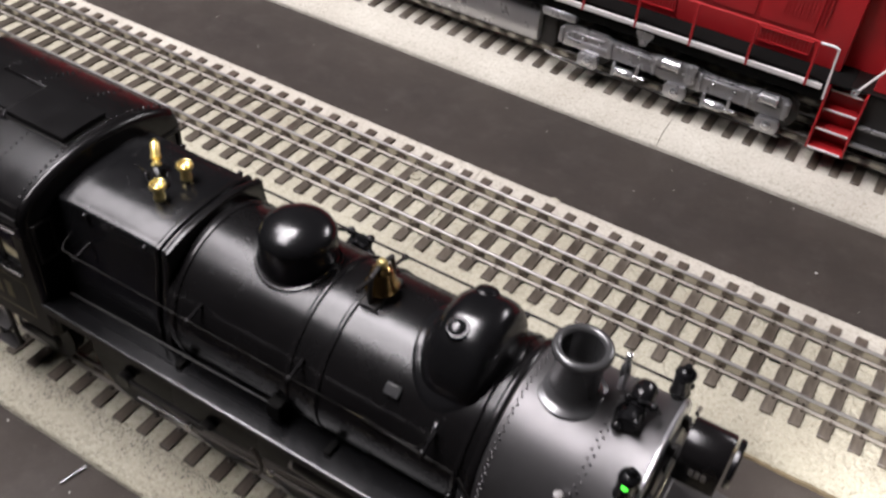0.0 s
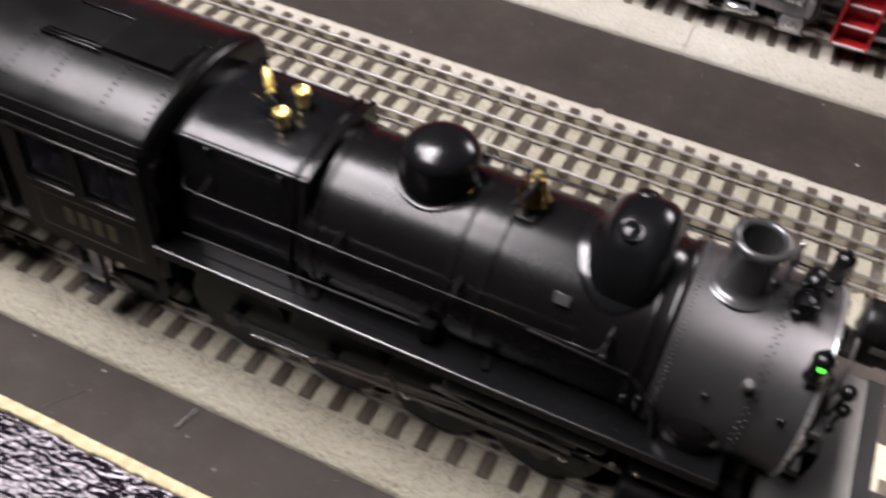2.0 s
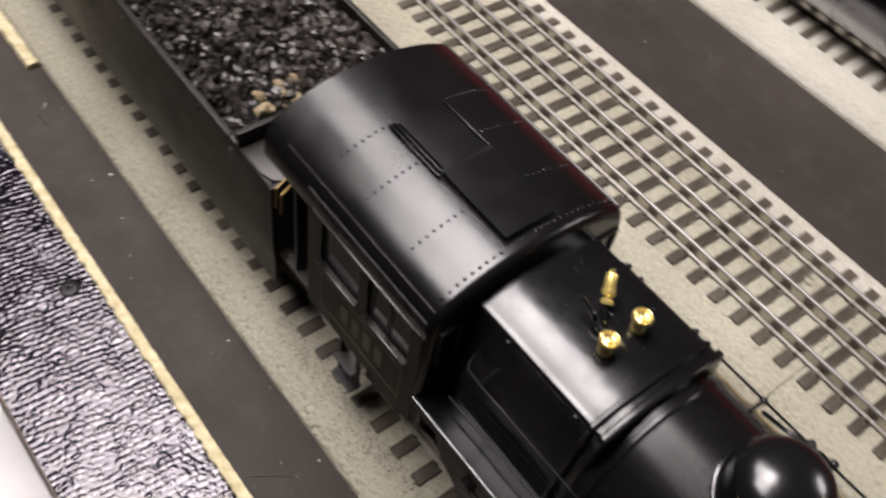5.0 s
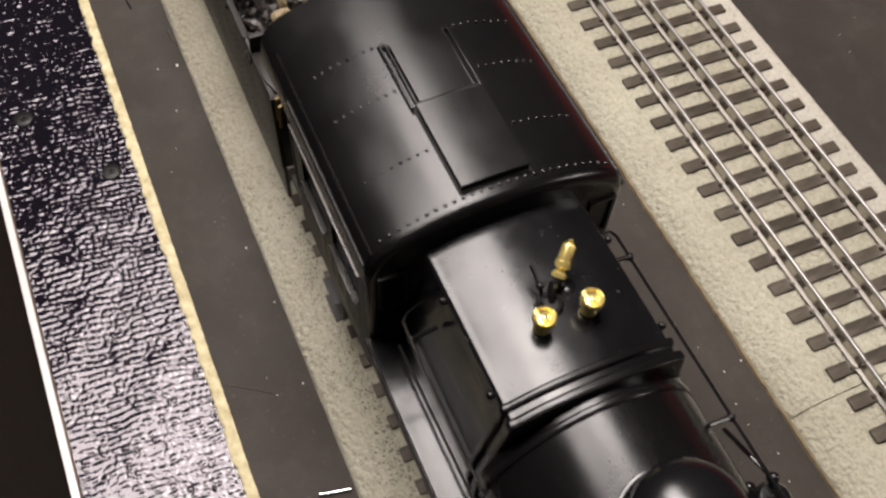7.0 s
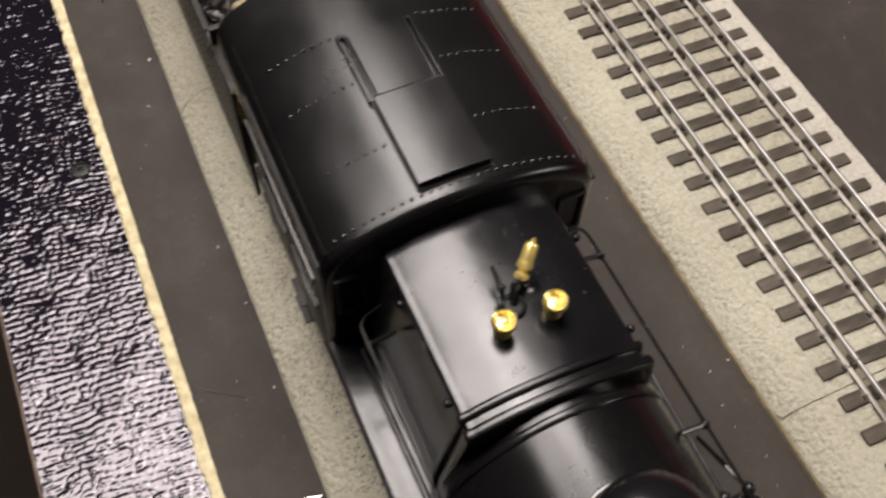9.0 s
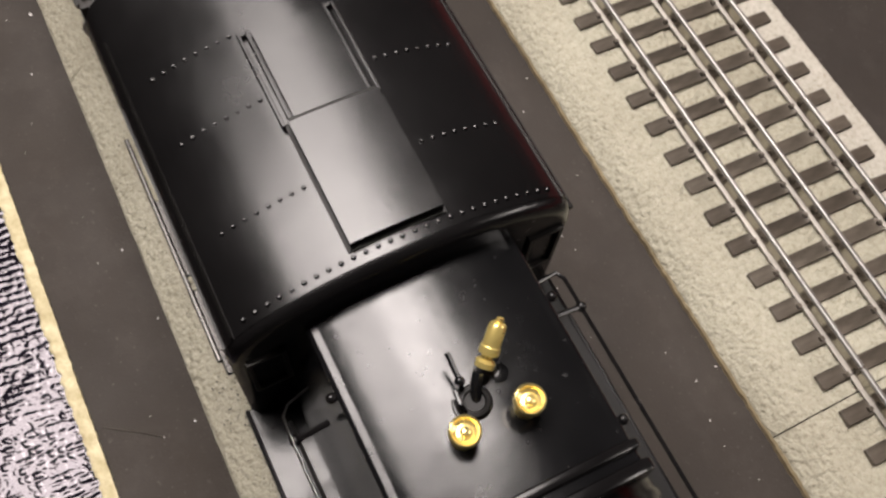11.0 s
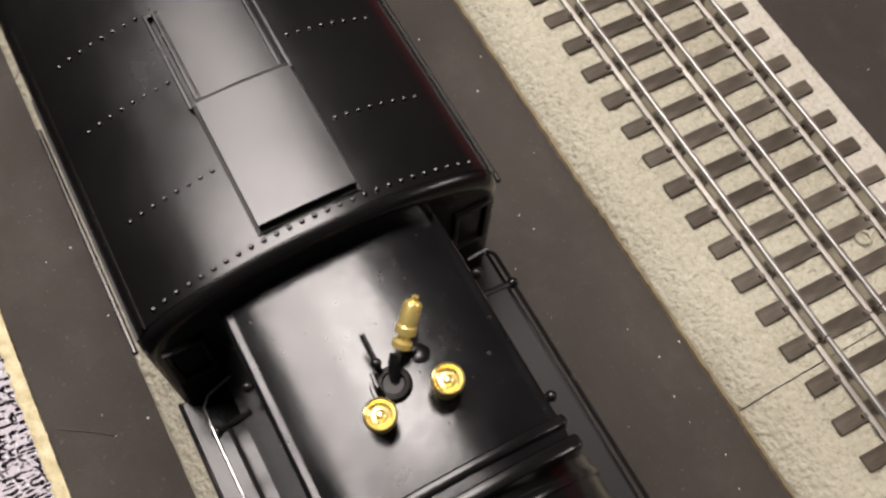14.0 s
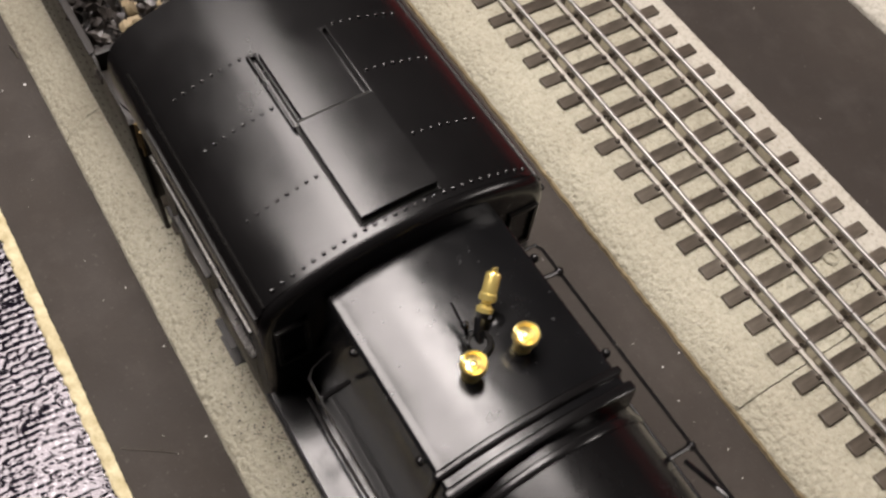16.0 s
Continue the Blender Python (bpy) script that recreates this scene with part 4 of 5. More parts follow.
# air pump on the far side, hung below the handrail
px, py = 151.0, YC + 25.6
pump = lp("air_pump", lathe(B(), [(0, 58), (3.6, 58.2), (4.0, 59), (4.0, 66), (2.6, 66.6), (2.6, 68.4), (3.8, 69), (3.8, 75), (3.0, 76.2), (0, 76.6)], (px, py, 0), "z", 28), GLOSS, "black air pump with pipe fittings")
for dx, dy, z in ((-3.4, 1.2, 77.2), (2.6, 2.2, 76.4), (0.4, -2.8, 77.6), (4.6, -0.6, 73.6), (-4.4, -1.4, 71.5)):
    lp("pump_fitting", ball(B(), (px + dx, py + dy, z), 1.35, u=10, v=7), GLOSS, parent=pump)
bm = B()
tube(bm, [(px - 3.4, py + 1.2, 77.2), (px - 9, py + 0.2, 76.0), (px - 15, py - 3.2, 79.5)], 0.5)
tube(bm, [(px + 4.6, py - 0.6, 73.6), (px + 8, py - 2.0, 68), (px + 8.4, py - 2.4, 57)], 0.6)
tube(bm, [(px + 0.4, py - 2.8, 77.6), (px + 1, py - 4.6, 80)], 0.6)
lp("pump_pipe", bm, GLOSS, parent=pump)

# frame, cylinders, wheels and rods
lp("main_frame", box(B(), 30, 262, YC - 9, YC + 9, 22, 52, 0.6), MATT)
lp("ash_pan", prism(B(), [(YC - 18, 50), (YC + 18, 50), (YC + 11, 24), (YC - 11, 24)], 66, 112, "x"), MATT)
lp("saddle", prism(B(), [(YC - 20, 30), (YC + 20, 30), (YC + 16, 54), (YC - 16, 54)], 220, 247, "x", 0.6), MATT)
for s in (-1, 1):
    cyl = lp("cylinder", lathe(B(), [(0, 0), (6.6, 0), (7.6, 0.8), (7.6, 2.0), (7.0, 2.4), (7.0, 26.6), (7.6, 27), (7.6, 28.2), (6.6, 29), (2.0, 29.4), (0, 29.6)], (219, YC + s * 25.6, 29.5), "x", 36), BLACK, "black steam cylinder")
    lp("valve_chest", lathe(B(), [(0, 0), (4.6, 0.4), (4.9, 1.2), (4.9, 26), (4.4, 27), (0, 27.4)], (220, YC + s * 24.0, 43.0), "x", 28), BLACK, parent=cyl)
    for k, wx in enumerate((98, 131, 164, 197)):
        w = lp("driving_wheel", lathe(B(), [(14.2, -2.6), (16.6, -2.4), (16.9, -1.2), (15.6, -0.9), (15.6, 2.4), (13.8, 2.6), (13.6, 1.4), (4.0, 1.4), (3.6, 2.8), (0, 2.9)], (wx, YC + s * 18.0, RAIL_TOP + 15.8), "y", 40), MATT)
        lp("axle_end", lathe(B(), [(2.2, -0.6), (2.2, 0.6), (1.6, 0.9), (0, 1.0)], (wx, YC + s * 21.6, RAIL_TOP + 15.8), "y", 20), MATT, parent=w)
    yr = YC + s * 23.6
    rod = B()
    box(rod, 96, 199, yr - 0.7, yr + 0.7, RAIL_TOP + 13.6, RAIL_TOP + 16.2, 0.3)
    for wx in (98, 131, 164, 197):
        lathe(rod, [(0, -1.1), (2.7, -1.1), (2.7, 1.1), (0, 1.1)], (wx, yr, RAIL_TOP + 14.9), "y", 20)
    lp("side_rod", rod, DARK, "oily grey side rod")
    lp("valve_rod", prism(B(), [(105.4, 25.4), (125.8, 26.3), (125.8, 27.2), (105.4, 26.3)], yr + s * 2.0 - 0.45, yr + s * 2.0 + 0.45, "y", 0.15), CHROME, "short bright metal rod")
    lp("link_rod", prism(B(), [(125.8, 26.0), (156.4, 28.1), (156.4, 29.0), (125.8, 27.0)], yr + s * 2.0 - 0.4, yr + s * 2.0 + 0.4, "y", 0.15), OILED, "thin oily brown rod")
    for wx, wz in ((126.2, 26.7), (156.8, 28.7), (203.4, 31.3)):
        lp("rod_pin", lathe(B(), [(0, -s * 0.8), (1.25, -s * 0.8), (1.25, s * 0.5), (0.9, s * 0.8), (0, s * 0.9)], (wx, yr + s * 2.0, wz), "y", 14), STEEL)
    lp("connecting_rod", prism(B(), [(156.8, 28.2), (203.4, 30.7), (203.4, 31.9), (156.8, 29.2)], yr + s * 2.0 - 0.4, yr + s * 2.0 + 0.4, "y", 0.15), OILED, "long oily brown rod")
    for z0, z1 in ((39.4, 43.2), (38.5, 34.9)):
        lp("guide_bar", prism(B(), [(164.0, z0 - 0.45), (205.0, z1 - 0.5), (205.0, z1 + 0.5), (164.0, z0 + 0.45)], yr + s * 2.0 - 0.7, yr + s * 2.0 + 0.7, "y", 0.2), DULL, "grey metal guide bar beside the wheels")
    lp("guide_plate", prism(B(), [(168.0, 38.8), (203.0, 35.8), (203.0, 42.4), (168.0, 39.2)], yr + s * 1.2 - 0.3, yr + s * 1.2 + 0.3, "y"), OILED, "oily brown plate between the guide bars")
    for wx in (209.6, 216.0, 222.4):
        lp("cylinder_cock", ball(B(), (wx, YC + s * 29.0, 42.6 + 0.06 * (wx - 209.6)), 0.8), STEEL)
    lp("expansion_link", tube(B(), [(150.0, yr + s * 1.6, 34.5), (152.6, yr + s * 1.7, 31.8), (153.4, yr + s * 1.8, 28.6), (152.4, yr + s * 1.7, 25.2), (149.6, yr + s * 1.6, 22.6)], 0.75), OILED, "curved oily brown link")
    lp("main_rod", prism(B(), [(131, RAIL_TOP + 13.8), (206, RAIL_TOP + 25.0), (206, RAIL_TOP + 27.4), (131, RAIL_TOP + 16.2)], yr + s * 1.2 - 0.6, yr + s * 1.2 + 0.6, "y", 0.2), OILED)
    lp("crosshead_guide", box(B(), 188, 219, yr - 1.2, yr + 1.2, RAIL_TOP + 21.6, RAIL_TOP + 23.4, 0.3), OILED)
    lp("crosshead", box(B(), 202, 210, yr - 2, yr + 2, RAIL_TOP + 14.6, RAIL_TOP + 21.6, 0.5), MATT)
    tf = lp("trailing_truck", box(B(), 42, 70, YC + s * 24.2 - 1.2, YC + s * 24.2 + 1.2, 24, 28, 0.5), MATT)
    lp("journal_box", box(B(), 49.4, 57.0, min(YC + s * 23.6, YC + s * 28.0), max(YC + s * 23.6, YC + s * 28.0), 28.5, 37.6, 0.9), STEEL, "bright metal journal box", parent=tf)
    lp("truck_spring", lathe(B(), [(0, 0), (1.3, 0.2), (1.3, 3.4), (0, 3.6)], (60.5, YC + s * 26.4, 33.5), "z", 14), STEEL, parent=tf)
    for wx in (60,):
        lp("trailing_wheel", lathe(B(), [(9.4, -2.4), (11.2, -2.2), (11.2, -1.0), (10.4, -0.8), (10.4, 2.4), (8.8, 2.6), (2.8, 1.4), (2.4, 2.6), (0, 2.7)], (wx, YC + s * 18, RAIL_TOP + 10.4), "y", 32), MATT)
    lp("pony_wheel", lathe(B(), [(7.6, -2.4), (8.9, -2.2), (8.9, -1.0), (8.2, -0.8), (8.2, 2.4), (6.8, 2.6), (2.4, 1.4), (2.0, 2.4), (0, 2.5)], (254, YC + s * 18, RAIL_TOP + 8.2), "y", 32), MATT)
deck = lp("pilot_deck", prism(B(), [(250, 48), (262, 46), (274, 45.4), (274, 43.6), (250, 43.6)], YC - 27, YC + 27, "y", 0.3), DECK, "dull grey front deck ahead of the smokebox")
lp("pilot_beam", box(B(), 272, 277, YC - 28, YC + 28, 32, 45.6, 0.5), BLACK)
bm = B()
for k in range(-6, 7):
    tube(bm, [(276, YC + k * 3.8, 32), (288 - abs(k) * 1.3, YC + k * 2.6, 15)], 0.7, 6)
lp("pilot_bars", bm, BLACK)
lp("knuckle_coupler", box(B(), 277, 289, YC - 2.4, YC + 2.4, 27, 33, 0.8), MATT)

# ---- tender ----
tender = thing("tender", -70, YC, RAIL_TOP, "black model tender coupled behind the locomotive and heaped with coal", "tender")
TW, TZ, TF, TR = 29.8, 70.5, -1.0, -190.0
part("tank", box(B(), TR, TF, YC - TW, YC + TW, 30, 62, 0.8), BROWNBLACK, tender)
for s in (-1, 1):
    ya, yb = sorted((YC + s * (TW - 0.9), YC + s * (TW + 0.3)))
    sw = part("side_wall", prism(B(), [(TR, 26), (15, 26), (15, 69.0), (TF, 69.0), (TF - 5.0, TZ), (TR, TZ)], ya, yb, "y", 0.25), BROWNBLACK, tender, "weathered black tender side")
    part("side_beading", box(B(), TR, TF - 5.0, YC + s * TW - 0.9, YC + s * TW + 0.9, TZ - 0.6, TZ + 0.5, 0.3), BROWNBLACK, sw)
    studs = B()
    for z in (29.5, 41.0, 54.5, 67.5):
        for k in range(74):
            ball(studs, (12.5 - 2.7 * k, YC + s * (TW + 0.2), z), 0.34, u=6, v=4)
    for x in (-20, -62, -104, -146):
        for k in range(15):
            ball(studs, (x, YC + s * (TW + 0.2), 30.5 + 2.6 * k), 0.34, u=6, v=4)
    part("rivet_rows", studs, BROWNBLACK, sw, "rows of small rivets")
    for k in range(6):
        x = -60 + 7.5 * k - 80
        part("letter_bar", box(B(), x, x + 4.6, YC + s * (TW + 0.42) - 0.15, YC + s * (TW + 0.42) + 0.15, 50, 58), GILT, sw, "dull gold bar")
    ap = B()
    prism(ap, [(-1, YC + s * 19), (-1, YC + s * 29.9), (9, YC + s * 29.9), (13.0, YC + s * 28.6), (15.2, YC + s * 26), (15.2, YC + s * 19)], 68.9, 69.8, "z", 0.2)
    part("apron", ap, APRON, tender, "dull grey-brown curved front plate")
    part("apron_wall", box(B(), 13.6, 15.0, min(YC + s * 19, YC + s * 30.5), max(YC + s * 19, YC + s * 30.5), 40, 69, 0.3), BROWNBLACK, tender)
    gr = B()
    for dx in (0, 2.6):
        tube(gr, [(16.0 + dx, YC + s * 29.6, 62), (16.0 + dx, YC + s * 29.2, 69.6), (15.0 + dx, YC + s * 24.6, 71.2)], 0.42)
    part("grab_rail", gr, DULL_BRASS, tender, "thin brass grab rail")
    for wx in (-20, -52, -130, -162):
        part("tender_wheel", lathe(B(), [(8.6, -2.4), (10.2, -2.2), (10.2, -1.0), (9.4, -0.8), (9.4, 2.4), (7.8, 2.6), (2.6, 1.4), (2.2, 2.6), (0, 2.7)], (wx, YC + s * 18, RAIL_TOP + 9.4), "y", 28), BROWNBLACK, tender)
    for wx in (-36, -146):
        part("truck_frame", prism(B(), [(wx - 26, 18), (wx - 26, 27), (wx - 14, 30), (wx + 14, 30), (wx + 26, 27), (wx + 26, 18), (wx + 12, 22), (wx - 12, 22)], YC + s * 22 - 1.4, YC + s * 22 + 1.4, "y", 0.4), DARK, tender)
part("front_bulkhead", box(B(), -3.4, -1.6, YC - 30, YC + 30, 60, 74.5, 0.3), BROWNBLACK, tender)
part("footplate", box(B(), 2, 24, YC - 26, YC + 26, 40, 41.5, 0.3), DARK, tender)
part("underframe", box(B(), TR, TF, YC - 20, YC + 20, 24, 31, 0.5), DARK, tender)

# coal heap: lumps of broken coal over a mound
def coal_heap():
    rnd = random.Random(11)
    verts, faces = [], []
    shapes = []
    for q in range(14):
        b = bmesh.new()
        bmesh.ops.create_icosphere(b, subdivisions=1, radius=1)
        b.verts.ensure_lookup_table()
        vs = [(v.co * rnd.uniform(0.45, 1.3))[:] for v in b.verts]
        fs = [[v.index for v in f.verts] for f in b.faces]
        shapes.append((np.array(vs), fs))
        b.free()

    def mound(x, y):
        e = max(0.0, 1 - (abs(y) / 31.0) ** 2.4)
        return 62.5 + 14 * e + 3.0 * noise.noise((x * 0.03, y * 0.04, 2))

    step = 2.0
    nx, ny = int((TF - TR) / step), int(60 / step)
    for i in range(nx):
        for j in range(ny):
            x = TR + (i + rnd.uniform(0, 1)) * step
            y = -29.6 + (j + rnd.uniform(0, 1)) * step
            if abs(y) > 29.6 or x > TF - 3:
                continue
            r = rnd.choice((0.9, 1.3, 1.7, 2.4)) * rnd.uniform(0.8, 1.15)
            vs, fs = shapes[rnd.randrange(len(shapes))]
            m = np.array(Euler((rnd.uniform(0, 6), rnd.uniform(0, 6), rnd.uniform(0, 6))).to_matrix())
            c = np.array((x, YC + y, mound(x, y) + rnd.uniform(-0.9, 0.9)))
            k = len(verts)
            verts += ((vs * (r, r * rnd.uniform(0.7, 1), r * 0.8)) @ m.T + c).tolist()
            faces += [[k + a for a in f] for f in fs]
    me = bpy.data.meshes.new("coal_load")
    me.from_pydata((np.array(verts) * 0.001).tolist(), [], faces)
    me.materials.append(COAL)
    return tagged(new("coal_load", me), "heap of broken glossy black coal in the tender", "coal", kind="stuff")


coal_heap()
rnd = random.Random(8)
for k in range(16):
    bm = B()
    bmesh.ops.create_icosphere(bm, subdivisions=1, radius=1)
    cx, cy, r = -6 + rnd.uniform(-5, 3), YC - 15 + rnd.uniform(-8, 8), rnd.uniform(1.0, 2.2)
    cz = 77 - 0.06 * abs(cy - YC) ** 1.2 + rnd.uniform(-0.6, 1.2)
    for v in bm.verts:
        v.co = Vector((cx, cy, cz)) + v.co * r * rnd.uniform(0.7, 1.2)
    solo("rock_lump", bm, TAN, cx, cy, cz - r, "pale tan rock lump among the coal", "rock", group="tan rocks in the tender")

# ---- red diesel on the far track ----
diesel = thing("diesel_locomotive", 60, YF, RAIL_TOP, "red model diesel locomotive with white sill and silver trucks", "locomotive")


def dp(name, bm, m, label="", parent=None):
    return part(name, bm, m, parent or diesel, label)


NEAR, FARS = 181.0, 243.0
dp("frame", box(B(), -240, 241, NEAR + 0.9, FARS - 0.9, 38.5, 47.6, 0.4), GRITTY)
for y in (NEAR, FARS):
    dp("sill", box(B(), -240, 237, y - 0.5, y + 0.9, 44.3, 46.6, 0.25), WHITE, "white painted side sill")
dp("walkway", box(B(), -240, 248, NEAR + 0.6, FARS - 0.6, 47.6, 48.4, 0.2), GRITTY)
hood = dp("long_hood", prism(B(), [(192.5, 48.4), (192.5, 101), (194.5, 105), (199, 107), (225, 107), (229.5, 105), (231.5, 101), (231.5, 48.4)], -236, 241, "x", 0.5), RED, "glossy red hood with louvred doors")
for k in range(9):
    x = 225.5 - 26 * k
    dp("hood_door", box(B(), x - 24.0, x, 191.9, 192.7, 61.5, 96, 0.25), RED, parent=hood)
for k in range(4):
    x0 = 203.0 - 62 * k
    bm = B()
    box(bm, x0, x0 + 23.5, 191.5, 192.8, 51.2, 52.0, 0.1)
    box(bm, x0, x0 + 23.5, 191.5, 192.8, 57.4, 58.2, 0.1)
    box(bm, x0, x0 + 0.8, 191.5, 192.8, 52.0, 57.4, 0.1)
    box(bm, x0 + 22.7, x0 + 23.5, 191.5, 192.8, 52.0, 57.4, 0.1)
    dp("grille_frame", bm, RED, parent=hood)
    for j in range(13):
        dp("grille_slat", box(B(), x0 + 1.6 + 1.65 * j, x0 + 2.2 + 1.65 * j, 191.8, 192.8, 52.0, 57.4), RED, parent=hood)
for k in range(12):
    dp("louvre", box(B(), 210.5 + 1.6 * k, 211.1 + 1.6 * k, 191.6, 192.3, 66.5, 92, 0.1), RED, parent=hood)
for x in (182.5, 172.5, 156, 120):
    dp("door_latch", box(B(), x, x + 2.4, 191.3, 192.2, 66.2, 67.6, 0.15), WHITE, parent=hood)
rail_pts = [(-236, NEAR + 0.6, 64.4), (229.5, NEAR + 0.6, 64.4)]
hr = dp("side_handrail", tube(B(), rail_pts, 0.55), RED, "thin red handrail on posts")
for k in range(19):
    x = 230.0 - 26.3 * k
    dp("handrail_post", box(B(), x - 0.55, x + 0.55, NEAR - 0.7, NEAR + 0.5, 43.9, 64.6, 0.2), RED, parent=hr)
dp("end_handrail", tube(B(), [(230.5, NEAR + 0.2, 64.4), (236.6, NEAR, 64.6), (238.2, NEAR - 0.2, 64.0), (239.3, NEAR - 0.3, 40.5)], 0.62), WHITE, "white painted end handrail")
# steps
steps = B()
box(steps, 239.6, 240.6, NEAR - 0.6, NEAR + 9, 15.6, 47.5, 0.2)
box(steps, 255.2, 256.2, NEAR - 0.6, NEAR + 9, 15.6, 47.5, 0.2)
box(steps, 240.6, 255.2, NEAR + 8, NEAR + 9, 15.6, 47.5)
st = dp("step_well", steps, RED, "red step well with white-edged treads")
for z, y in ((16.0, 0), (25.2, 1.6), (34.4, 3.2), (43.2, 4.8)):
    dp("tread", box(B(), 240.6, 255.2, NEAR + y - 0.4, NEAR + 8, z, z + 0.9, 0.15), RED, parent=st)
    dp("tread_edge", box(B(), 240.8, 255.0, NEAR + y - 1.0, NEAR + y - 0.3, z, z + 0.9, 0.15), WHITE, parent=st)
dp("hood_end", prism(B(), [(200, 48.2), (200, 100), (204, 104), (220, 104), (224, 100), (224, 48.2)], 240.5, 256.5, "x"), RED, "narrow red hood end ahead of the doors")
dp("end_platform", box(B(), 244, 292, NEAR + 3, FARS - 3, 46.4, 48.0, 0.3), MATT)
dp("cab", prism(B(), [(187, 48.2), (187, 104), (193, 111), (231, 111), (237, 104), (237, 48.2)], 256.5, 330, "x", 0.6), RED, "red cab with a row of small white bars")
for k in range(3):
    dp("letter_bar", box(B(), 259.0 + 5 * k, 262.0 + 5 * k, 186.6, 187.1, 60.5, 66.5), WHITE, "small white bar")
dp("cab_handrail", tube(B(), [(250.6, NEAR + 0.4, 46.6), (252.2, NEAR + 0.2, 50.6), (259.5, NEAR + 0.2, 63.5), (268, NEAR + 0.2, 64.5)], 0.6), WHITE)
ring = B()
tube(ring, [(250.6 + 1.3 * math.cos(a), NEAR - 0.4, 48.0 + 1.3 * math.sin(a)) for a in [math.radians(30 * k) for k in range(12)]], 0.4, 6)
dp("hose_ring", ring, SILVER)
for z in (22.5, 31.5):
    dp("pilot_bar", box(B(), 256.5, 300, NEAR + 1, NEAR + 2.6, z, z + 1.6, 0.3), SILVER)
dp("front_frame", box(B(), 256, 330, NEAR + 4, FARS - 4, 20, 46.4, 0.4), DARK)
# fuel tank
dp("fuel_tank", prism(B(), [(190, 16.0), (185.5, 17.4), (184.2, 20.5), (184.2, 31.5), (186.5, 36.5), (190, 38.4), (234, 38.4), (237.5, 36.5), (239.8, 31.5), (239.8, 20.5), (238.5, 17.4), (234, 16.0)], -20, 102.5, "x", 0.6), SILVER, "smooth silver fuel tank")
dp("tank_end", box(B(), 102.4, 111.0, 188, 236, 15.5, 38.4, 1.2), DARK)
dp("tank_pipe", tube(B(), [(-18, 184.6, 39.4), (104, 184.6, 39.4)], 0.9), SILVER)
dp("air_reservoir", lathe(B(), [(0, 0), (2.4, 0.4), (3.0, 1.4), (3.0, 17), (2.4, 18), (0, 18.4)], (104, 184.0, 37.0), "x", 20), SILVER)


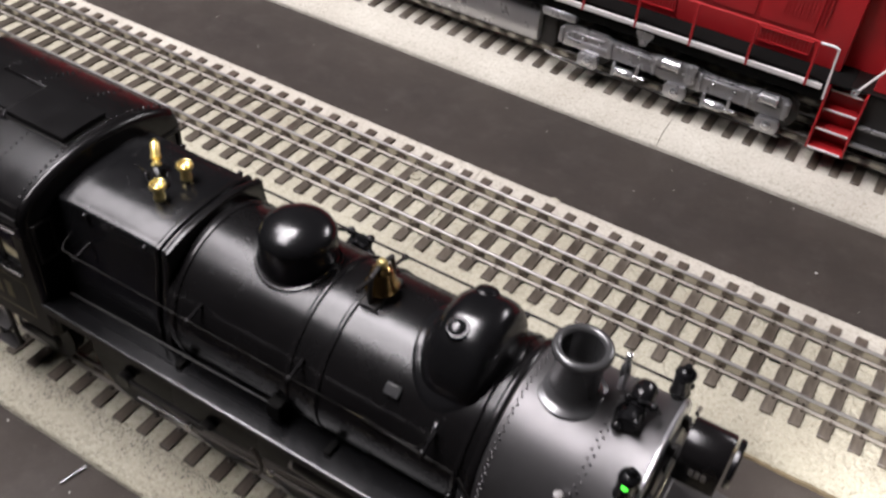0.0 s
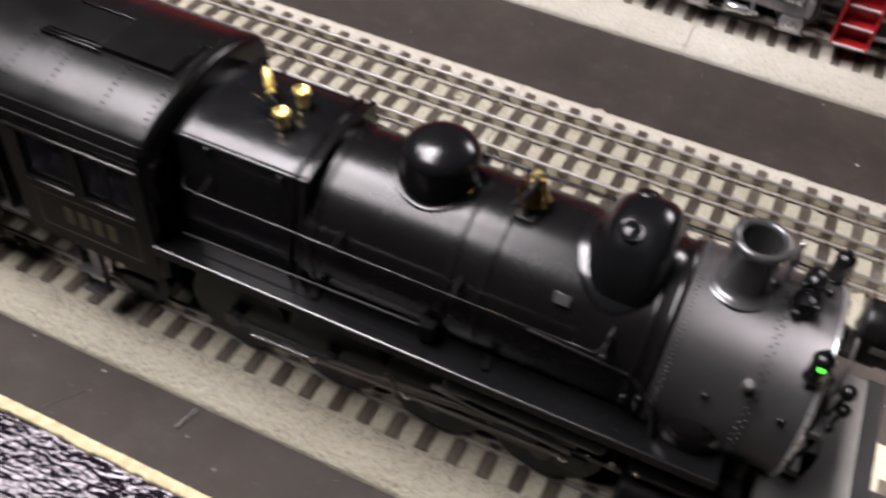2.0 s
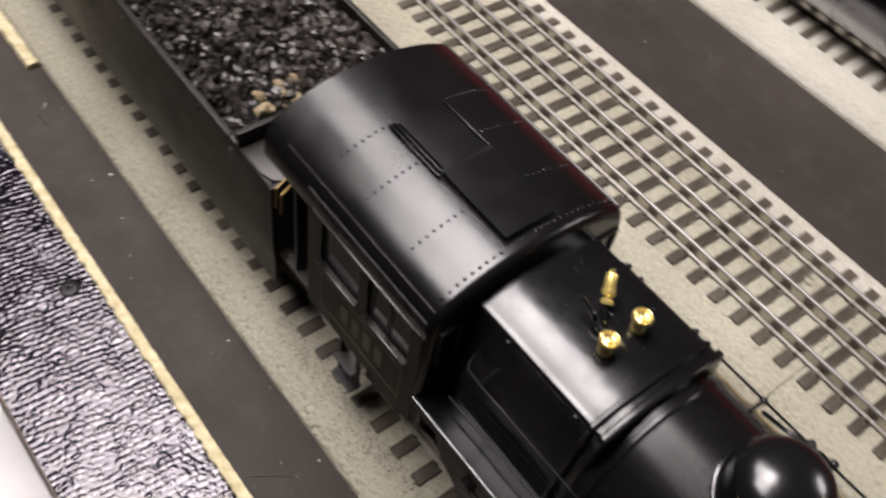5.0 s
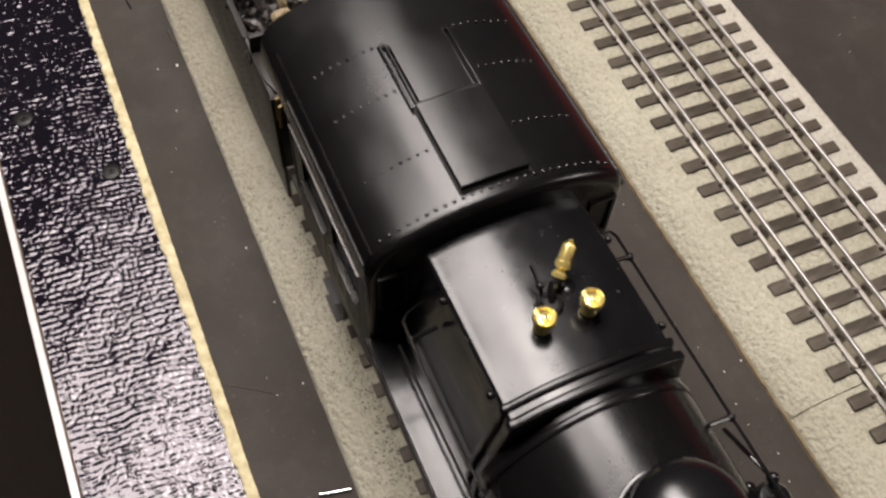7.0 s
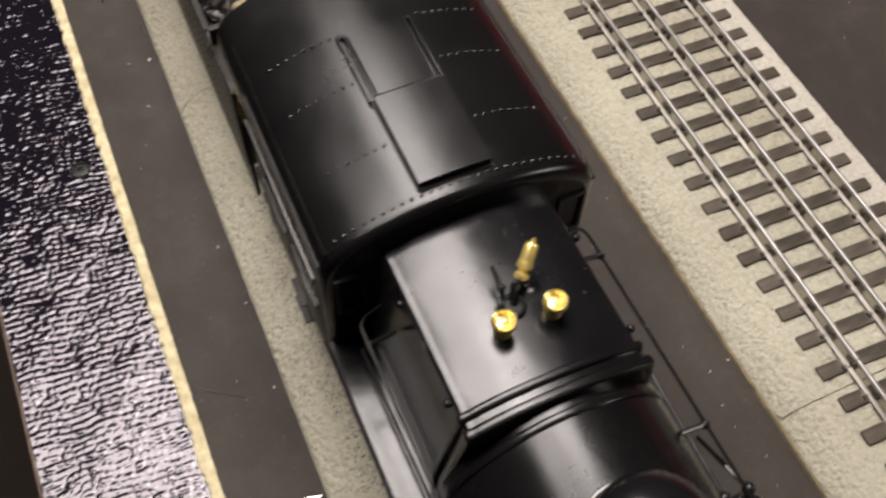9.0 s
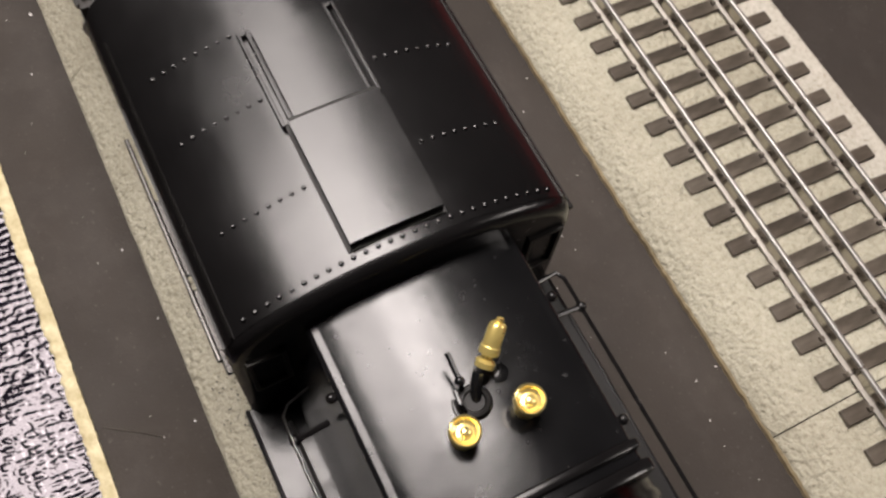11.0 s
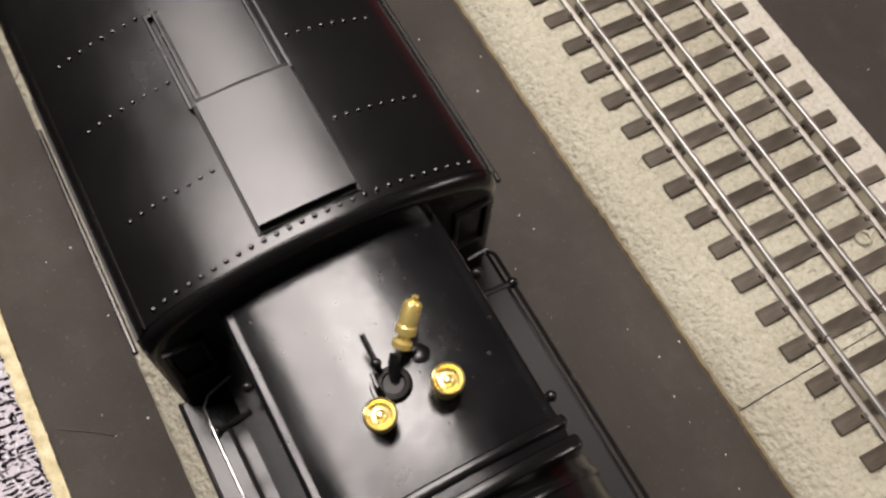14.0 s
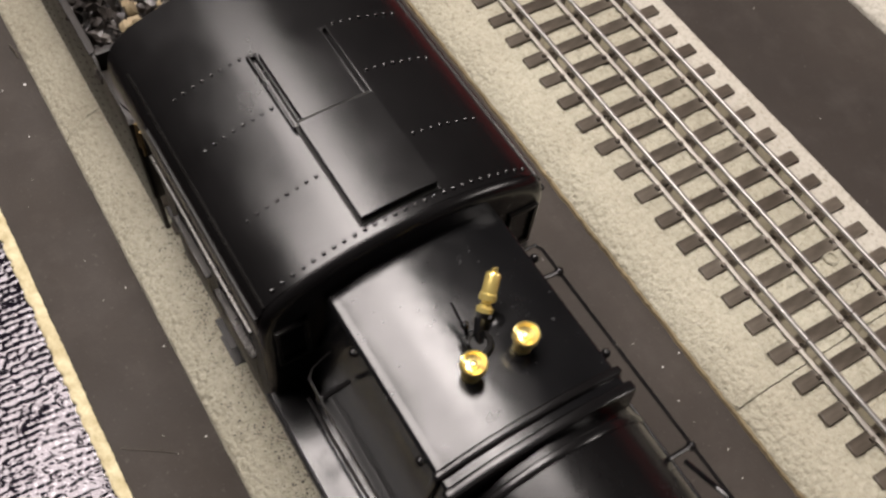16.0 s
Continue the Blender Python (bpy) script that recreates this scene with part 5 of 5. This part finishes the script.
# three-axle trucks
def truck(cx, s):
    y, o = YF + s * 28.0, s
    d = 171.0 - cx

    def bar(x0, x1, depth0, depth1, z0, z1, bevel=0.3, into=None):
        ya, yb = sorted((y + o * depth0, y + o * depth1))
        return box(into or B(), x0 - d, x1 - d, ya, yb, z0, z1, bevel)

    def drum(profile, x, depth, z, seg=20):
        return lathe(B(), profile, (x - d, y + o * depth, z), "x", seg)

    plate = [(114, 24), (114.6, 30.5), (118, 33.4), (139, 33.4), (142, 31.2), (163, 31.2), (165, 33.0), (184, 33.0), (186, 31.2), (208, 31.2), (211, 33.2), (226, 33.0), (228, 31), (228, 24.5), (225, 22.4), (212, 22.4), (209, 23.6), (190, 23.6), (187, 22.0), (168, 22.0), (165, 23.6), (143, 23.6), (140, 22.2), (117, 22.2)]
    tr = dp("truck_frame", prism(B(), [(px - d, pz) for px, pz in plate], y - 1.4, y + 1.4, "y", 0.5), SILVER, "silver painted truck side frame")
    # raised edges, ribs and webs on the frame
    for x0, x1, z0, z1 in ((119, 140, 25.4, 27.0), (121, 138, 29.6, 31.0), (166, 176, 26.2, 27.6), (188, 207, 29.4, 30.6), (210, 222, 26.4, 27.8), (144, 162, 29.4, 30.6)):
        dp("frame_rib", bar(x0, x1, 1.2, 2.3, z0, z1, 0.35), SILVER, parent=tr)
    for x in (116.2, 141.5, 164.2, 186.4, 209.6, 226.4):
        dp("frame_web", bar(x - 0.9, x + 0.9, 1.2, 2.6, 23.2, 31.6, 0.35), SILVER, parent=tr)
    dp("bolster_pivot", bar(179.6, 184.4, 0.8, 3.6, 25.4, 34.6, 0.8), SILVER, parent=tr)
    for x in (118.5, 127, 136, 148, 156, 171, 178, 193, 203, 214, 223):
        dp("frame_bolt", lathe(B(), [(0.75, 0), (0.75, o * 0.6), (0.4, o * 0.95), (0, o * 1.0)], (x - d, y + o * 1.3, 28.4), "y", 10), CHROME, parent=tr)
    # axle boxes
    for x in (131.9, 176.5, 220.8):
        jb = prism(B(), [(x - d + px, pz) for px, pz in ((-4.0, 15.2), (-5.4, 16.8), (-5.6, 20.2), (-4.4, 22.4), (4.4, 22.4), (5.6, 20.2), (5.4, 16.8), (4.0, 15.2))], min(y + o * 1.0, y + o * 3.8), max(y + o * 1.0, y + o * 3.8), "y", 0.6)
        jbx = dp("axle_box", jb, SILVER, parent=tr)
        dp("axle_cap", lathe(B(), [(2.3, 0), (2.3, o * 0.5), (1.9, o * 0.8), (0.9, o * 0.9), (0.7, o * 1.3), (0, o * 1.4)], (x - d, y + o * 3.7, 18.9), "y", 20), CHROME, parent=jbx)
        dp("keeper", bar(x - 6.6, x + 6.6, 0.6, 2.2, 14.0, 15.2, 0.3), SILVER, parent=jbx)
    for x in (126, 171, 216):
        dp("wheel", lathe(B(), [(8.4, -2.2), (10.2, -2.0), (10.2, -0.8), (9.4, -0.6), (9.4, 2.4), (7.8, 2.6), (2.4, 1.4), (0, 1.6)], (x + 5 - d, YF + s * 17.5, RAIL_TOP + 9.6), "y", 28), DARK, parent=tr)
    # upper brake cylinders
    for x in (168.0, 214.0):
        bc = dp("brake_cylinder", drum([(0, -3.4), (0.7, -3.4), (0.7, -0.4), (2.0, 0), (2.7, 0.4), (2.7, 1.4), (2.4, 1.7), (2.4, 7.0), (2.8, 7.3), (2.8, 8.4), (2.0, 8.9), (0, 9.1)], x, 2.9, 31.6), CHROME, "bright silver brake cylinder", parent=tr)
        dp("cylinder_lug", bar(x - 3.2, x - 0.8, 1.4, 3.8, 29.4, 33.4, 0.5), SILVER, parent=bc)
    # lower spring gear between the axles
    for x in (146.0, 191.0):
        sg = dp("shock_absorber", drum([(0, 0), (1.7, 0.2), (2.1, 0.8), (2.1, 8.6), (1.7, 9.4), (1.0, 9.6), (0.9, 14.6), (0, 14.8)], x, 3.0, 19.0), CHROME, "bright silver shock absorber", parent=tr)
        dp("lever", bar(x + 10.4, x + 12.0, 1.8, 3.8, 17.4, 25.6, 0.4), SILVER, parent=sg)
        dp("hanger", bar(x - 1.6, x - 0.2, 1.4, 3.0, 15.6, 22.8, 0.3), SILVER, parent=sg)
        dp("spring_plank", bar(x + 2.0, x + 21.0, 0.6, 2.4, 14.6, 16.0, 0.4), OILED, parent=sg)
    dp("brake_rod", tube(B(), [(118 - d, y + o * 2.0, 14.2), (222 - d, y + o * 2.0, 15.6)], 0.5), DARK, parent=tr)
    return tr


for s in (-1, 1):
    truck(171.0, s)
    truck(-90.0, s)
dp("sand_box", prism(B(), [(152, 43), (161, 43), (161, 40.6), (158.8, 39.2), (158.2, 35.4), (154.8, 35.4), (154.2, 39.2), (152, 40.6)], NEAR + 0.8, NEAR + 5, "y", 0.5), SILVER)
dp("uncoupling_lever", tube(B(), [(108, 183.5, 14.8), (114, 182.3, 14.2), (129.8, 182.5, 13.4)], 0.75), STEEL)

# ---- bits lying about on the board ----
staple = B()
tube(staple, [(92.6, -112.8, 0.5), (92.6, -112.9, 1.0), (94.2, -104.8, 1.0), (94.2, -104.7, 0.5)], 0.34, 8)
solo("staple", staple, CHROME, 93, -109, 0.3, "bent bright wire staple lying on the board", "staple", group="wire staples")
for x, y, a in ((-108, -115, 30), (-86, -105.0, 70)):
    b = tube(B(), [(x - 3.2, y, 0.5), (x + 3.2, y + 0.6, 0.5)], 0.3, 6)
    solo("staple", b, STEEL, x, y, 0.1, "small bright wire staple lying on the board", "staple", group="wire staples")

hair = tube(B(), [(52.3, -125.6, 0.2), (55.4, -121.0, 0.2), (57.0, -118.6, 0.25), (60.2, -114.2, 0.2)], 0.13, 6)
solo("thread", hair, OILED, 56, -120, 0.1, "thin pale thread lying on the black board", "thread")


def screw(x, y, a):
    """A countersunk cross-head screw set in the sheet."""
    bm = lathe(B(), [(0, 0.15), (0.7, 0.15), (0.9, 0.5), (2.6, 0.55), (3.1, 0.3), (3.3, -0.3)], (0, 0, 0), "z", 28)
    for r in (0, 90):
        c = B()
        box(c, -1.5, 1.5, -0.22, 0.22, 0.45, 0.62)
        c.transform(Matrix.Rotation(math.radians(a + r), 4, "Z"))
        me = bpy.data.meshes.new("tmp")
        c.to_mesh(me)
        c.free()
        bm.from_mesh(me)
        bpy.data.meshes.remove(me)
    bm.transform(Matrix.Translation((x, y, -0.35)))
    return solo("screw", bm, MATT, x, y, -0.7, "dark dull cross-head screw sunk in the vinyl", "screw", group="screws in the vinyl")


for x, y, a in ((-67.8, -160.2, 10), (-35.1, -138.5, 35)):
    screw(x, y, a)


def grit():
    """Fine dark grains fallen beside the near track, thickest by the tie ends."""
    rnd = random.Random(31)
    bm = bmesh.new()
    lump = bmesh.new()
    bmesh.ops.create_icosphere(lump, subdivisions=1, radius=1)
    shape = [v.co.copy() for v in lump.verts]
    tris = [[v.index for v in f.verts] for f in lump.faces]
    lump.free()
    for _ in range(3000):
        x, y = rnd.uniform(-25, 270), YC - 26.5 - abs(rnd.gauss(0, 4.6))
        if y < -100.5 or rnd.random() > min(1.0, (x + 25) / 90):
            continue
        r = rnd.choice((0.1, 0.14, 0.18, 0.26))
        m = Matrix.Translation((x, y, BED_TOP + 0.1)) @ Matrix.Rotation(rnd.uniform(0, 3), 4, "Z") @ Matrix.Diagonal((r * 1.4, r * rnd.uniform(0.6, 1), r * 0.8, 1))
        vs = [bm.verts.new(m @ p) for p in shape]
        for f in tris:
            bm.faces.new([vs[k] for k in f])
    me = to_mesh("track_grit", bm, OILED)
    return tagged(new("track_grit", me), "dark grit strewn on the roadbed beside the track", "grit", kind="stuff")


grit()


# short black bars added in place of dark slits in the roadbed
for x0, x1 in ((223.6, 227.7), (263.8, 269.2)):
    b = tube(B(), [(x0, 58.0, BED_TOP + 0.35), (x1, 58.1, BED_TOP + 0.35)], 0.3, 6)
    solo("slit_bar", b, MATT, (x0 + x1) / 2, 58, BED_TOP, "short black bar standing in for a dark slit in the roadbed", "clip", group="wire clips by the rail")


def crumbs():
    """Pale crumbs and dust grains scattered over the black board."""
    rnd = random.Random(21)
    bm = bmesh.new()
    spots = [(266.3, 120.1, 0.7), (-72, -106.3, 0.5), (-52, -112, 0.3), (10, -107, 0.35), (60, -106, 0.3)]
    for _ in range(120):
        lane = rnd.choice(((-125, -105), (-18, 15), (-10, 16), (99, 156)))
        spots.append((rnd.uniform(-200, 330), rnd.uniform(*lane), rnd.choice((0.12, 0.16, 0.2, 0.3))))
    for x, y, r in spots:
        m = Matrix.Translation((x, y, r * 0.4)) @ Matrix.Diagonal((r, r * rnd.uniform(0.5, 1), r * 0.6, 1))
        bmesh.ops.create_icosphere(bm, subdivisions=1, radius=1, matrix=m)
    me = to_mesh("crumbs", bm, WHITE)
    return tagged(new("crumbs", me), "pale dust and crumbs scattered on the black board", "debris", kind="stuff")


crumbs()
b = B()
bmesh.ops.create_icosphere(b, subdivisions=2, radius=1)
for v in b.verts:
    v.co = Vector((160.2 + 2.2 * v.co.x * (1 + 0.4 * noise.noise(v.co * 2)), 93.2 + 1.3 * v.co.y, 5.4 + 0.7 * v.co.z))
solo("cork_crumb", b, ROADBED, 160.2, 93.2, 5.0, "pale cork crumb on the roadbed edge", "crumb")
b = lathe(B(), [(1.2, 0), (2.3, 0), (2.4, 0.6), (2.0, 1.0), (1.3, 0.9), (1.2, 0.2)], (104.0, 71.2, BED_TOP), "z", 24)
solo("washer", b, ROADBED, 104, 71.2, BED_TOP, "pale glue-covered washer between the ties", "washer")
